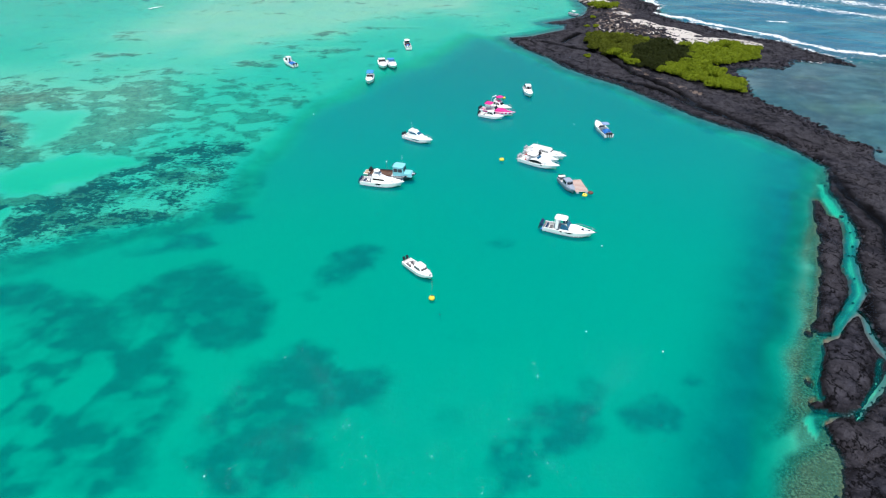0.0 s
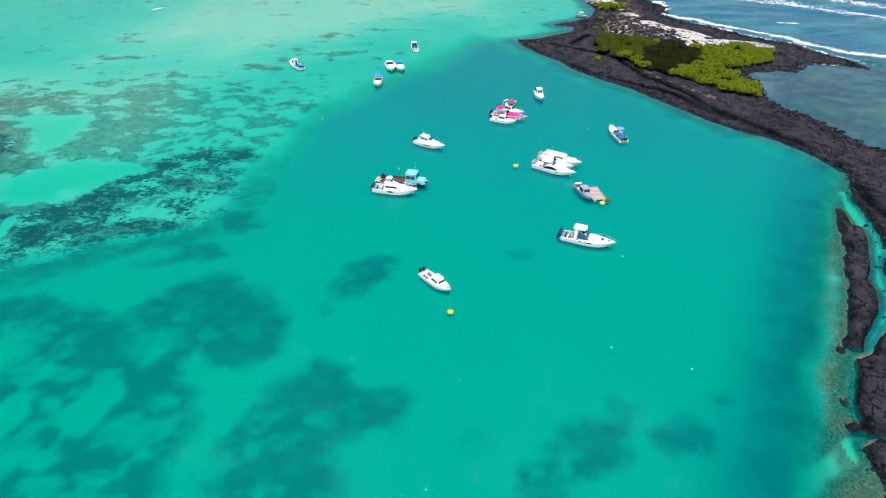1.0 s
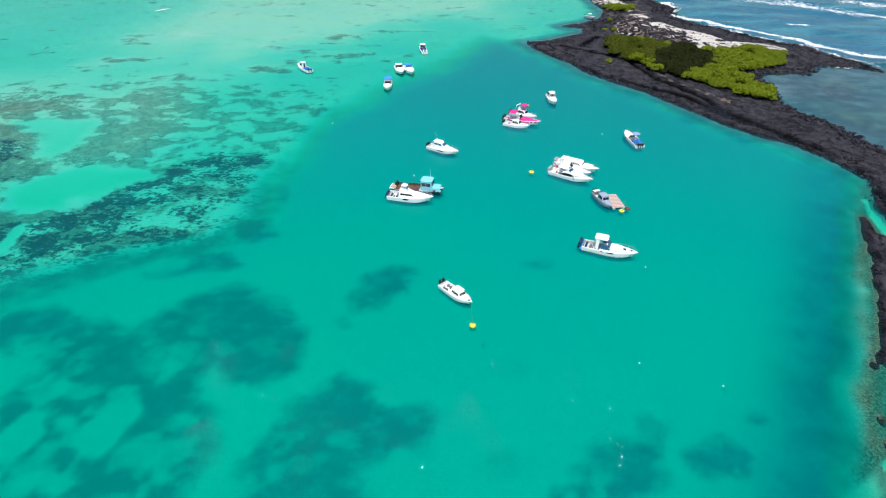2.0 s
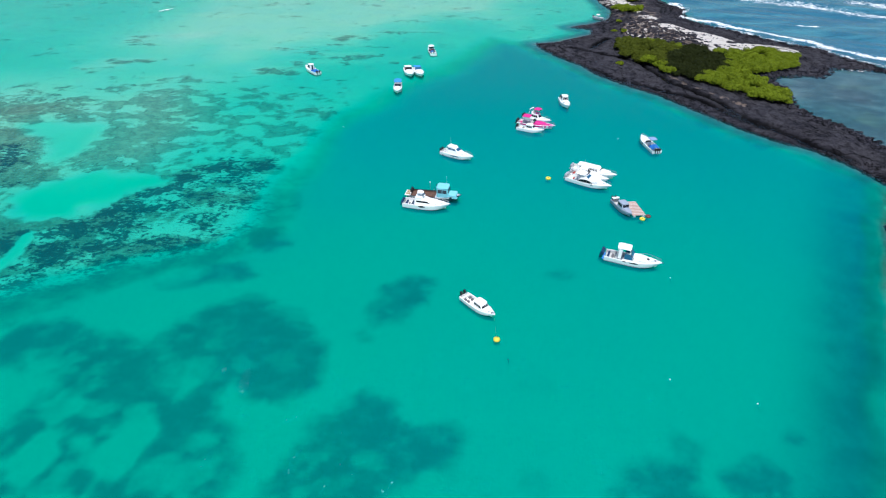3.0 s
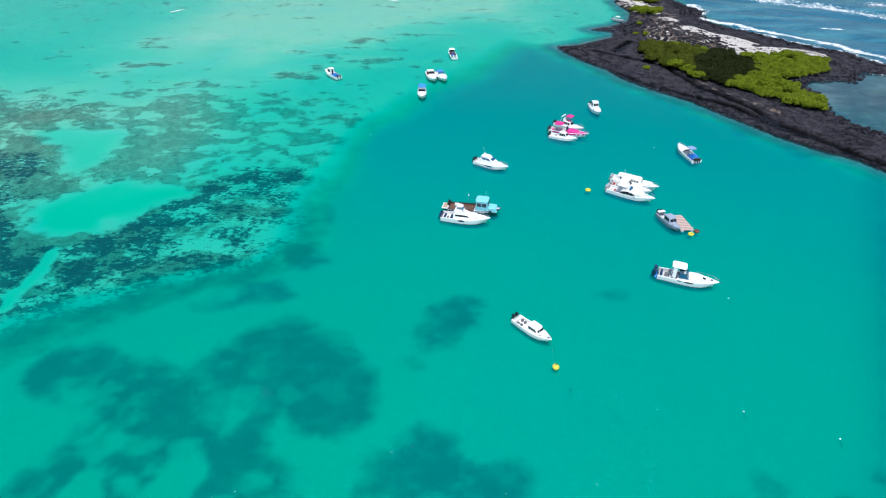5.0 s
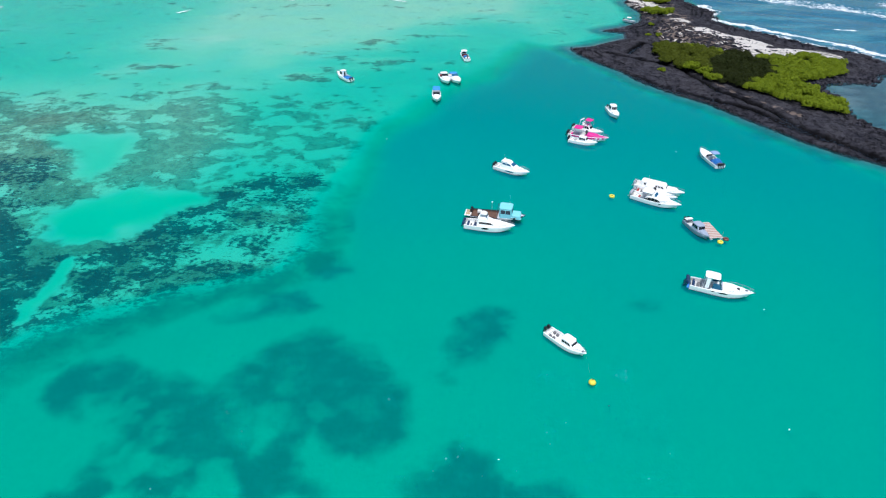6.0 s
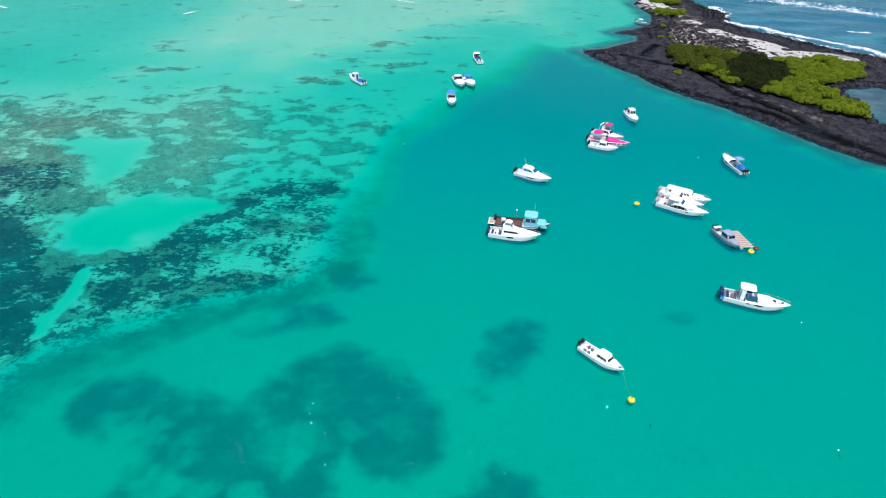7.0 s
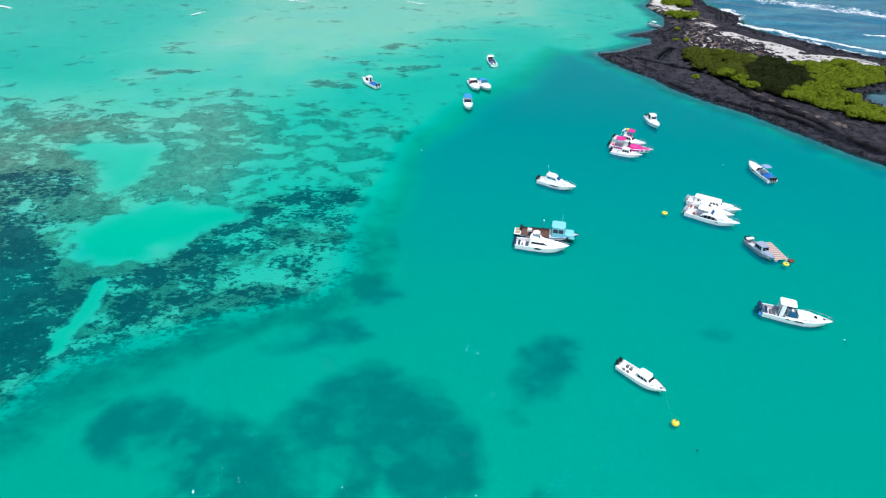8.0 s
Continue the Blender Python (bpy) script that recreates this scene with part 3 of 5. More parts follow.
def land_height(x, y, d):
    """Height of the lava over the sea, d metres in from the shore."""
    rise = 1.45 * smooth(d, -2.2, 1.6) - 1.4 * (1 - smooth(along(x, y, CHANNEL), 1.0, 2.2)) * (1 - smooth(d, 0.0, 0.8)) + 0.25 * smooth(d, 1.5, 6) + 0.015 * np.maximum(d, 0)
    for line in LEDGES:
        rise = rise - 1.3 * np.exp(-(along(x + 1.2 * fbm(x, y, 5, 105), y + 1.2 * fbm(x, y, 5, 106), line) / 0.9) ** 2)
    rough = 0.42 * fbm(x, y, 2.6, 102, 4) + 0.45 * fbm(x, y, 11, 103, 3)
    plates = np.abs(fbm(x, y, 6.5, 104, 3))
    crack = -0.5 * np.exp(-(plates / 0.035) ** 2)
    return -1.15 + rise + (rough + crack) * smooth(d, -0.5, 2) - 3.0 * smooth(-d, 0.9, 2.6)


def build_land():
    xs, ys = np.arange(28, 175, 0.5), np.arange(20, 470, 0.5)
    x, y = np.meshgrid(xs, ys)
    d = land_inside(x, y)
    z = land_height(x, y, d)
    seam_shade_wet = np.zeros(x.shape)
    # shade in the ledge recesses, painted as dark lines
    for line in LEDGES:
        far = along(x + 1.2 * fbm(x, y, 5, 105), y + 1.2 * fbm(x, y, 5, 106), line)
        seam_shade_wet = np.maximum(seam_shade_wet, (1.15 + 0.5 * fbm(x, y, 9, 107)) * np.exp(-(far / 1.7) ** 2))
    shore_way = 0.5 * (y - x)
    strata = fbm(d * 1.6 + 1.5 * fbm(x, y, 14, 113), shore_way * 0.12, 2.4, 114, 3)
    seam_shade_wet = np.maximum(seam_shade_wet, 0.75 * smooth(strata, 0.22, 0.45) * smooth(fbm(x, y, 9, 115), -0.3, 0.2))
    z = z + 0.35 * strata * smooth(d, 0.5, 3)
    # wet rock beside the water is dark too
    seam_shade_wet = np.clip(np.maximum(seam_shade_wet, 0.6 * (1 - smooth(d + 0.6 * fbm(x, y, 4, 108), 0.2, 1.6))), 0, 1)
    dry = smooth(d + 3 * fbm(x, y, 10, 109), 3, 8) * (0.75 + 0.5 * fbm(x, y, 14, 112))
    sand = np.maximum(smooth(inside(x, y, SAND_STRIP), -4.5, 2), np.maximum(smooth(inside(x, y, FAR_SAND), -4, 4), np.maximum(np.maximum(0.7 * smooth(inside(x, y, SAND_BITS), -3, 3), 0.55 * smooth(inside(x, y, FAR_SAND_EDGE), -3, 3)), 0.37 * smooth(inside(x, y, RUBBLE), -3, 3))))
    soil = 0.45 * smooth(inside(x, y, BROWN_SOIL), -5, 3) + 0.6 * smooth(inside(x, y, RUBBLE), -4, 3) + 0.42 * smooth(inside(x, y, FAR_POINT), -4, 4) + 0.55 * np.exp(-(along(x, y, [(78, 234), (81, 222), (86, 214), (93, 201)]) / 1.6) ** 2)
    z = z + (1.5 + 0.2 * fbm(x, y, 8, 111) - z) * sand
    lava = sheet("lava_shore", x, y, z, LAVA, {"sand": sand, "soil": soil, "seam_shade_wet": seam_shade_wet, "dry": dry}, keep=d > -2.6)
    tagged(lava, "cracked black lava shore with pale sand strip", "rocky shore", kind="structure")


build_ground_and_water()
build_land()


# ---- boats ----
def part(name, bm, material, parent, label=""):
    """Links a bmesh as one mesh object under a thing or a part."""
    me = bpy.data.meshes.new(name)
    bmesh.ops.recalc_face_normals(bm, faces=bm.faces)
    bm.to_mesh(me)
    bm.free()
    me.materials.append(material)
    ob = new(name, me)
    ob.parent = parent
    if label:
        tagged(ob, label)
    return ob


def thing(name, label, category, x, y, z=0.0, heading=0.0, group="", lean=0.0):
    ob = new(name)
    ob.matrix_world = pose(x, y, z, lean, 0, heading)
    return tagged(ob, label, category, group)


def loft(rings, closed=True, caps=True, bm=None):
    """A skin over rings of equally many points."""
    bm = bm or bmesh.new()
    made = [[bm.verts.new(p) for p in ring] for ring in rings]
    n = len(rings[0])
    for a, b in zip(made, made[1:]):
        for i in range(n if closed else n - 1):
            j = (i + 1) % n
            quad = [a[i], a[j], b[j], b[i]]
            if len({tuple(round(c, 5) for c in v.co) for v in quad}) > 2:
                bm.faces.new(quad)
    if caps and closed:
        bm.faces.new(made[0])
        bm.faces.new(made[-1][::-1])
    return bm


def merge_near(bm, d=0.001):
    bmesh.ops.remove_doubles(bm, verts=bm.verts, dist=d)
    return bm


def tube(points, r, n=6, bm=None):
    """A round bar along points."""
    bm = bm or bmesh.new()
    pts = [Vector(p) for p in points]
    rings = []
    for i, p in enumerate(pts):
        d = (pts[min(i + 1, len(pts) - 1)] - pts[max(i - 1, 0)]).normalized()
        side = d.cross(Vector((0, 0, 1)))
        side = Vector((1, 0, 0)) if side.length < 0.05 else side.normalized()
        up = side.cross(d)
        rings.append([p + r * (math.cos(2 * math.pi * k / n) * side + math.sin(2 * math.pi * k / n) * up) for k in range(n)])
    return loft(rings, bm=bm)


def rounded(x0, x1, w, z, r, inset=0.0):
    """A rounded rectangle in plan, half width w, at height z."""
    out = []
    for cx, cy, a0 in ((x1 - r, w - r, 0), (x0 + r, w - r, 90), (x0 + r, -w + r, 180), (x1 - r, -w + r, 270)):
        for k in range(4):
            a = radians(a0 + k * 30)
            out.append((cx + (r - inset) * math.cos(a), cy + (r - inset) * math.sin(a), z))
    return out


def slab(x0, x1, w, z0, z1, r=0.15, crown=0.0, bm=None):
    """A rounded, softly crowned slab."""
    e = min(0.04, (z1 - z0) * 0.3)
    r = max(r, e * 1.6)
    rings = [rounded(x0, x1, w, z0, r, e), rounded(x0, x1, w, z0 + e, r), rounded(x0, x1, w, z1 - e, r), rounded(x0, x1, w, z1, r, e)]
    if crown:
        m = 0.3 * min(w, (x1 - x0) / 2)
        rings.append(rounded(x0 + m, x1 - m, w - m, z1 + crown, r))
    return loft(rings, bm=bm)


def moved(bm, m):
    bmesh.ops.transform(bm, matrix=m, verts=bm.verts)
    return bm


def pane(corners, proud=0.02):
    """A flat plate over four corners, standing proud of them."""
    a, b, c, d = (Vector(p) for p in corners)
    nrm = (b - a).cross(d - a).normalized()
    return loft([[p - nrm * 0.02 for p in (a, b, c, d)], [p + nrm * proud for p in (a, b, c, d)]])


def between(p00, p10, p11, p01, u, v):
    p00, p10, p11, p01 = Vector(p00), Vector(p10), Vector(p11), Vector(p01)
    return (p00 * (1 - u) + p10 * u) * (1 - v) + (p01 * (1 - u) + p11 * u) * v


class Hull:
    """The lines of a boat: x forward, y to port, waterline at z = 0."""

    def __init__(self, length, beam, height, transom=0.86, full=0.52, rise=0.45, point=2.1):
        self.length, self.beam, self.height = length, beam, height
        self.transom, self.full, self.rise, self.point = transom, full, rise, point

    def x(self, s):
        return (s - 0.5) * self.length

    def half(self, s):
        if s < self.full:
            k = s / self.full
            return self.beam / 2 * (self.transom + (1 - self.transom) * math.sin(k * math.pi / 2))
        k = (s - self.full) / (1 - self.full)
        return self.beam / 2 * max(1 - k ** self.point, 0.0) + 0.03 * k

    def sheer(self, s):
        return self.height * (1 + self.rise * s * s)

    def side(self, s, v):
        """A point of the port side; v runs from chine to sheer."""
        low = 0.08 + 0.5 * self.sheer(s) * s ** 4
        z = low + (self.sheer(s) - low) * v
        flare = 0.93 + 0.07 * max(v, 0.0) ** 0.7
        return Vector((self.x(s) - (1 - v) * 0.085 * self.length * s ** 5, self.half(s) * flare, z))

    def skin(self):
        """The outer shell with its transom and gunwale."""
        rings = []
        stations = [0, 0.08, 0.18, 0.3, 0.42, 0.54, 0.64, 0.73, 0.81, 0.88, 0.94, 0.98, 1.0]
        for s in stations:
            keel = Vector((self.side(s, 0).x, 0, -0.16 * (1 - s ** 3) + 0.3 * self.height * s ** 6))
            port = [self.side(s, v) for v in (0.0, 0.35, 0.7, 1.0)]
            b, z = self.half(s), self.sheer(s)
            port += [Vector((self.x(s), max(b - 0.03, 0.0), z + 0.05)), Vector((self.x(s), max(b - 0.16, 0.0), z + 0.05)), Vector((self.x(s), max(b - 0.18, 0.0), z - 0.06))]
            ring = [p for p in reversed(port)] + [keel] + [Vector((p.x, -p.y, p.z)) for p in port]
            rings.append(ring)
        bm = loft(rings, closed=False)
        first = rings[0]
        bm.faces.new([bm.verts.new(p) for p in first[2:-2]])
        return merge_near(bm)

    def deck(self, s0, s1, drop=0.02, camber=0.08):
        """The deck between two stations, within the gunwale."""
        rings = []
        for i in range(9):
            s = s0 + (s1 - s0) * i / 8
            b, z = max(self.half(s) - 0.15, 0.0), self.sheer(s) - drop
            rings.append([(self.x(s), b * k, z + camber * (1 - k * k)) for k in (1, 0.7, 0.35, 0, -0.35, -0.7, -1)])
        bm = loft(rings, closed=False)
        return merge_near(bm)

    def well(self, s0, s1, floor):
        """An open cockpit: floor and inner sides."""
        rings = []
        for i in range(7):
            s = s0 + (s1 - s0) * i / 6
            b, z = self.half(s) - 0.15, self.sheer(s) + 0.03
            rings.append([(self.x(s), b, z), (self.x(s), b - 0.05, floor), (self.x(s), 0, floor), (self.x(s), -b + 0.05, floor), (self.x(s), -b, z)])
        bm = loft(rings, closed=False)
        for ring in (rings[0], rings[-1]):
            bm.faces.new([bm.verts.new(p) for p in ring])
        return merge_near(bm)

    def band(self, s0, s1, v0, v1, side=1, taper=False, proud=0.012):
        """A strip laid on the hull's side."""
        outer = []
        for i in range(9):
            k = i / 8
            s = s0 + (s1 - s0) * k
            squeeze = math.sin(math.pi * min(max(k, 0.02), 0.98)) ** 0.6 if taper else 1.0
            m = (v0 + v1) / 2
            a, b = self.side(s, m + (v0 - m) * squeeze), self.side(s, m + (v1 - m) * squeeze)
            outer.append([(p.x, side * (p.y + proud), p.z) for p in (a, b)])
        return loft(outer, closed=False)


def cabin(boat, x0, x1, w, z0, z1, rake_front, rake_back, taper, material, glass, windows=2, screens=3, name="cabin", back=True, sill=0.5, head=0.86, label=""):
    """A deckhouse with raked ends, a crowned roof and its windows."""
    def ring(k, z, grow=0.0):
        return rounded(x0 + rake_back * k - grow, x1 - rake_front * k + grow, w * (1 - (1 - taper) * k) + grow, z, 0.30 * w + 0.05)
    h = z1 - z0
    body = part(name, loft([ring(0, z0), ring(0.5, z0 + 0.5 * h), ring(1, z1 - 0.03)]), material, boat, label)
    roof = loft([ring(1, z1 - 0.04, 0.05), ring(1, z1 + 0.02, 0.08), ring(1, z1 + 0.05, 0.04),
                 [(p[0] * 0.8 + 0.2 * (x0 + x1 + rake_back - rake_front) / 2, p[1] * 0.75, z1 + 0.10) for p in ring(1, z1)]])
    part("roof", roof, material, boat)
    wt = w * taper
    for side in (1, -1):
        lo_a, lo_b = (x0, side * w, z0), (x1, side * w, z0)
        hi_a, hi_b = (x0 + rake_back, side * wt, z1), (x1 - rake_front, side * wt, z1)
        for i in range(windows):
            u0, u1 = 0.10 + 0.8 * i / windows + 0.02, 0.10 + 0.8 * (i + 1) / windows - 0.02
            c = [between(lo_a, lo_b, hi_b, hi_a, u, v) for u, v in ((u0, sill), (u1, sill), (u1, head), (u0, head))]
            part("side_window", pane(c if side < 0 else c[::-1], 0.03), glass, body)
    fa, fb = (x1, -w, z0), (x1, w, z0)
    fd, fc = (x1 - rake_front, -wt, z1), (x1 - rake_front, wt, z1)
    for i in range(screens):
        u0, u1 = 0.10 + 0.8 * i / screens + 0.015, 0.10 + 0.8 * (i + 1) / screens - 0.015
        c = [between(fa, fb, fc, fd, u, v) for u, v in ((u0, sill), (u1, sill), (u1, head), (u0, head))]
        part("windscreen", pane(c, 0.03), glass, body)
    if back:
        c = [between((x0, -w, z0), (x0, w, z0), (x0 + rake_back, wt, z1), (x0 + rake_back, -wt, z1), u, v) for u, v in ((0.35, 0.05), (0.65, 0.05), (0.65, 0.85), (0.35, 0.85))]
        part("cabin_door", pane(c[::-1], 0.02), glass, body)
    return body


def outboard(boat, x, y, z, material, size=1.0):
    """An outboard motor hung on the transom."""
    size *= 0.9
    leg = slab(-0.12 * size, 0.12 * size, 0.07 * size, z - 0.95 * size, z + 0.1, 0.05)
    tube([(0.15 * size, 0, z - 0.05), (0.45 * size, 0, z - 0.05)], 0.09 * size, bm=leg)
    hung = pose(x + 0.35, y, z, 0, 30, 0) @ pose(-0.3, 0, -z)
    motor = part("outboard_motor", moved(leg, hung), material, boat)
    cowl = loft([rounded(-0.30 * size, 0.22 * size, 0.19 * size, z, 0.1 * size), rounded(-0.42 * size, 0.27 * size, 0.25 * size, z + 0.2 * size, 0.14 * size),
                 rounded(-0.44 * size, 0.25 * size, 0.25 * size, z + 0.45 * size, 0.14 * size), rounded(-0.34 * size, 0.18 * size, 0.17 * size, z + 0.6 * size, 0.12 * size)])
    part("cowling", moved(cowl, hung), material, motor)
    return motor


def seat(boat, x, y, z, w, material, back=1):
    s = part("seat", moved(slab(-0.28, 0.28, w, z, z + 0.42, 0.08), pose(x, y, 0)), material, boat)
    part("backrest", moved(slab(-0.06, 0.06, w, z + 0.40, z + 0.85, 0.05), pose(x - 0.26 * back, y, 0)), material, s)


def bow_rail(boat, hull, s0, material, high=0.55):
    """A tubular rail round the foredeck, on stanchions."""
    line = []
    for side in (1, -1):
        run = [(hull.x(s), side * max(hull.half(s) - 0.12, 0.0), hull.sheer(s) + high * min(1, (s - s0) * 7)) for s in np.linspace(s0, 0.985, 9)]
        line += run if side > 0 else run[::-1]
    rail = part("bow_rail", tube(line, 0.028), material, boat, "polished steel tube rail")
    for side in (1, -1):
        for s in (s0 + (1 - s0) * 0.3, s0 + (1 - s0) * 0.6, s0 + (1 - s0) * 0.85):
            b = side * max(hull.half(s) - 0.12, 0.02)
            part("stanchion", tube([(hull.x(s), b, hull.sheer(s)), (hull.x(s), b, hull.sheer(s) + high * min(1, (s - s0) * 7))], 0.022), material, rail)


def hardtop(boat, x0, x1, w, z, floor, material, post_material, name="hardtop", thick=0.09, label="", rake=0.35):
    """A roof on four posts."""
    top = part(name, slab(x0, x1, w, z, z + thick, 0.45, 0.13), material, boat, label)
    for x, dx in ((x0 + 0.2, -rake * 0.3), (x1 - 0.2, rake)):
        for y in (w - 0.12, -w + 0.12):
            part("post", tube([(x + dx, y * 1.05, floor), (x, y, z + 0.02)], 0.035), post_material, top)


def soft_cover(boat, x0, x1, w, z, rise, material, name="cover"):
    """A sagging cloth cover."""
    rng = random.Random(int(abs(x0) * 100) + 5)
    rings = []
    for i in range(8):
        k = i / 7
        x = x0 + (x1 - x0) * k
        hump = math.sin(math.pi * (0.12 + 0.76 * k))
        ring = []
        for j in range(9):
            u = -1 + j / 4
            ring.append((x + rng.uniform(-0.05, 0.05), u * w, z + rise * hump * (1 - abs(u) ** 2.5) + rng.uniform(-0.05, 0.05)))
        rings.append(ring)
    bm = loft(rings, closed=False)
    for f in bm.faces:
        f.smooth = True
    bmesh.ops.solidify(bm, geom=list(bm.faces), thickness=0.03)
    return part(name, bm, material, boat)


def start_boat(label, category, x, y, heading, hull, hull_material, deck_material, s_well, floor=0.32, group="moored boats", name="motorboat", well_material=None, size=(1.0, 1.03, 1.15)):
    boat = thing(name, label, category, x, y, 0, heading, group)
    boat.matrix_world = pose(x, y, 0, 0, 0, heading) @ Matrix.Diagonal((*size, 1))
    part("hull", hull.skin(), hull_material, boat)
    part("foredeck", hull.deck(s_well, 1.0), deck_material, boat)
    if s_well > 0:
        part("cockpit", hull.well(0.015, s_well, floor), well_material or deck_material, boat)
    return boat


GEL = plain_material("white_gelcoat", (0.93, 0.93, 0.92), 0.25, grain=0.03, coat=0.3)
DECKWHITE = plain_material("worn_white_deck", (0.82, 0.82, 0.80), 0.55, grain=0.12)
OFFWHITE = plain_material("grey_nonskid_deck", (0.60, 0.61, 0.61), 0.7, grain=0.15)
DARKDECK = plain_material("dark_cockpit_floor", (0.16, 0.16, 0.17), 0.7, grain=0.2)
GLASS = plain_material("dark_tinted_window", (0.015, 0.018, 0.022), 0.08, grain=0.2)
BLUEGLASS = plain_material("blue_tinted_window", (0.03, 0.13, 0.24), 0.08, grain=0.2)
BLACK = plain_material("black_motor_plastic", (0.018, 0.018, 0.02), 0.35)
NAVY = plain_material("dark_blue_motor_paint", (0.015, 0.04, 0.11), 0.3)
GREYMOTOR = plain_material("pale_grey_motor_paint", (0.45, 0.47, 0.50), 0.35)
STEEL = plain_material("polished_steel", (0.72, 0.73, 0.75), 0.22, 1.0)
BLUECLOTH = plain_material("bright_blue_canvas", (0.05, 0.30, 0.80), 0.8, grain=0.2)
PALEBLUE = plain_material("faded_blue_canvas", (0.26, 0.36, 0.58), 0.8, grain=0.15)
PINK = plain_material("magenta_paint", (0.72, 0.03, 0.28), 0.35, grain=0.1)
PINKCLOTH = plain_material("magenta_canvas", (0.74, 0.025, 0.26), 0.8, grain=0.2)
AQUA = plain_material("light_turquoise_paint", (0.24, 0.66, 0.74), 0.5, grain=0.15)
DARKHULL = plain_material("dark_navy_hull_paint", (0.02, 0.04, 0.06), 0.4, grain=0.2)
GREYHULL = plain_material("grey_hull_paint", (0.30, 0.35, 0.42), 0.45, grain=0.15)
GREYBLUE = plain_material("grey_blue_paint", (0.34, 0.40, 0.50), 0.45, grain=0.12)
PALEGREY = plain_material("pale_grey_paint", (0.55, 0.58, 0.62), 0.45, grain=0.1)
BROWNDECK = plain_material("brown_wooden_deck", (0.16, 0.085, 0.06), 0.75, grain=0.35, scale=3)
TAN = plain_material("tan_vinyl", (0.50, 0.36, 0.22), 0.6, grain=0.15)
GREYSTRIPE = plain_material("grey_hull_stripe", (0.28, 0.30, 0.32), 0.35)
TEALSTRIPE = plain_material("dark_red_bottom_paint", (0.05, 0.06, 0.09), 0.6)
YELLOW = plain_material("yellow_buoy_plastic", (0.82, 0.70, 0.07), 0.45, grain=0.2)
RED = plain_material("red_brown_buoy_plastic", (0.17, 0.05, 0.035), 0.5, grain=0.2)
ROPE = plain_material("pale_rope", (0.45, 0.42, 0.33), 0.9, grain=0.3, scale=30)
REDCLOTH = plain_material("dull_red_cloth", (0.35, 0.04, 0.04), 0.8, grain=0.2)
PLANK = plain_material("weathered_pinkish_plank", (0.52, 0.30, 0.25), 0.8, grain=0.3, scale=3)
PLANKPALE = plain_material("bleached_plank", (0.66, 0.58, 0.53), 0.8, grain=0.25, scale=3)


def reshape(boat, sheer):
    """Lowers the topsides and raises what stands above the sheer."""
    for ob in boat.children_recursive:
        for v in ob.data.vertices:
            z = v.co.z
            v.co.z = z if z < 0 else 0.78 * z if z < sheer else 0.78 * sheer + 1.12 * (z - sheer)
    return boat


def waterline_stripe(boat, hull, material=None):
    for side in (1, -1):
        part("boot_stripe", hull.band(0.0, 0.93, -0.06, 0.05, side), material or TEALSTRIPE, boat)


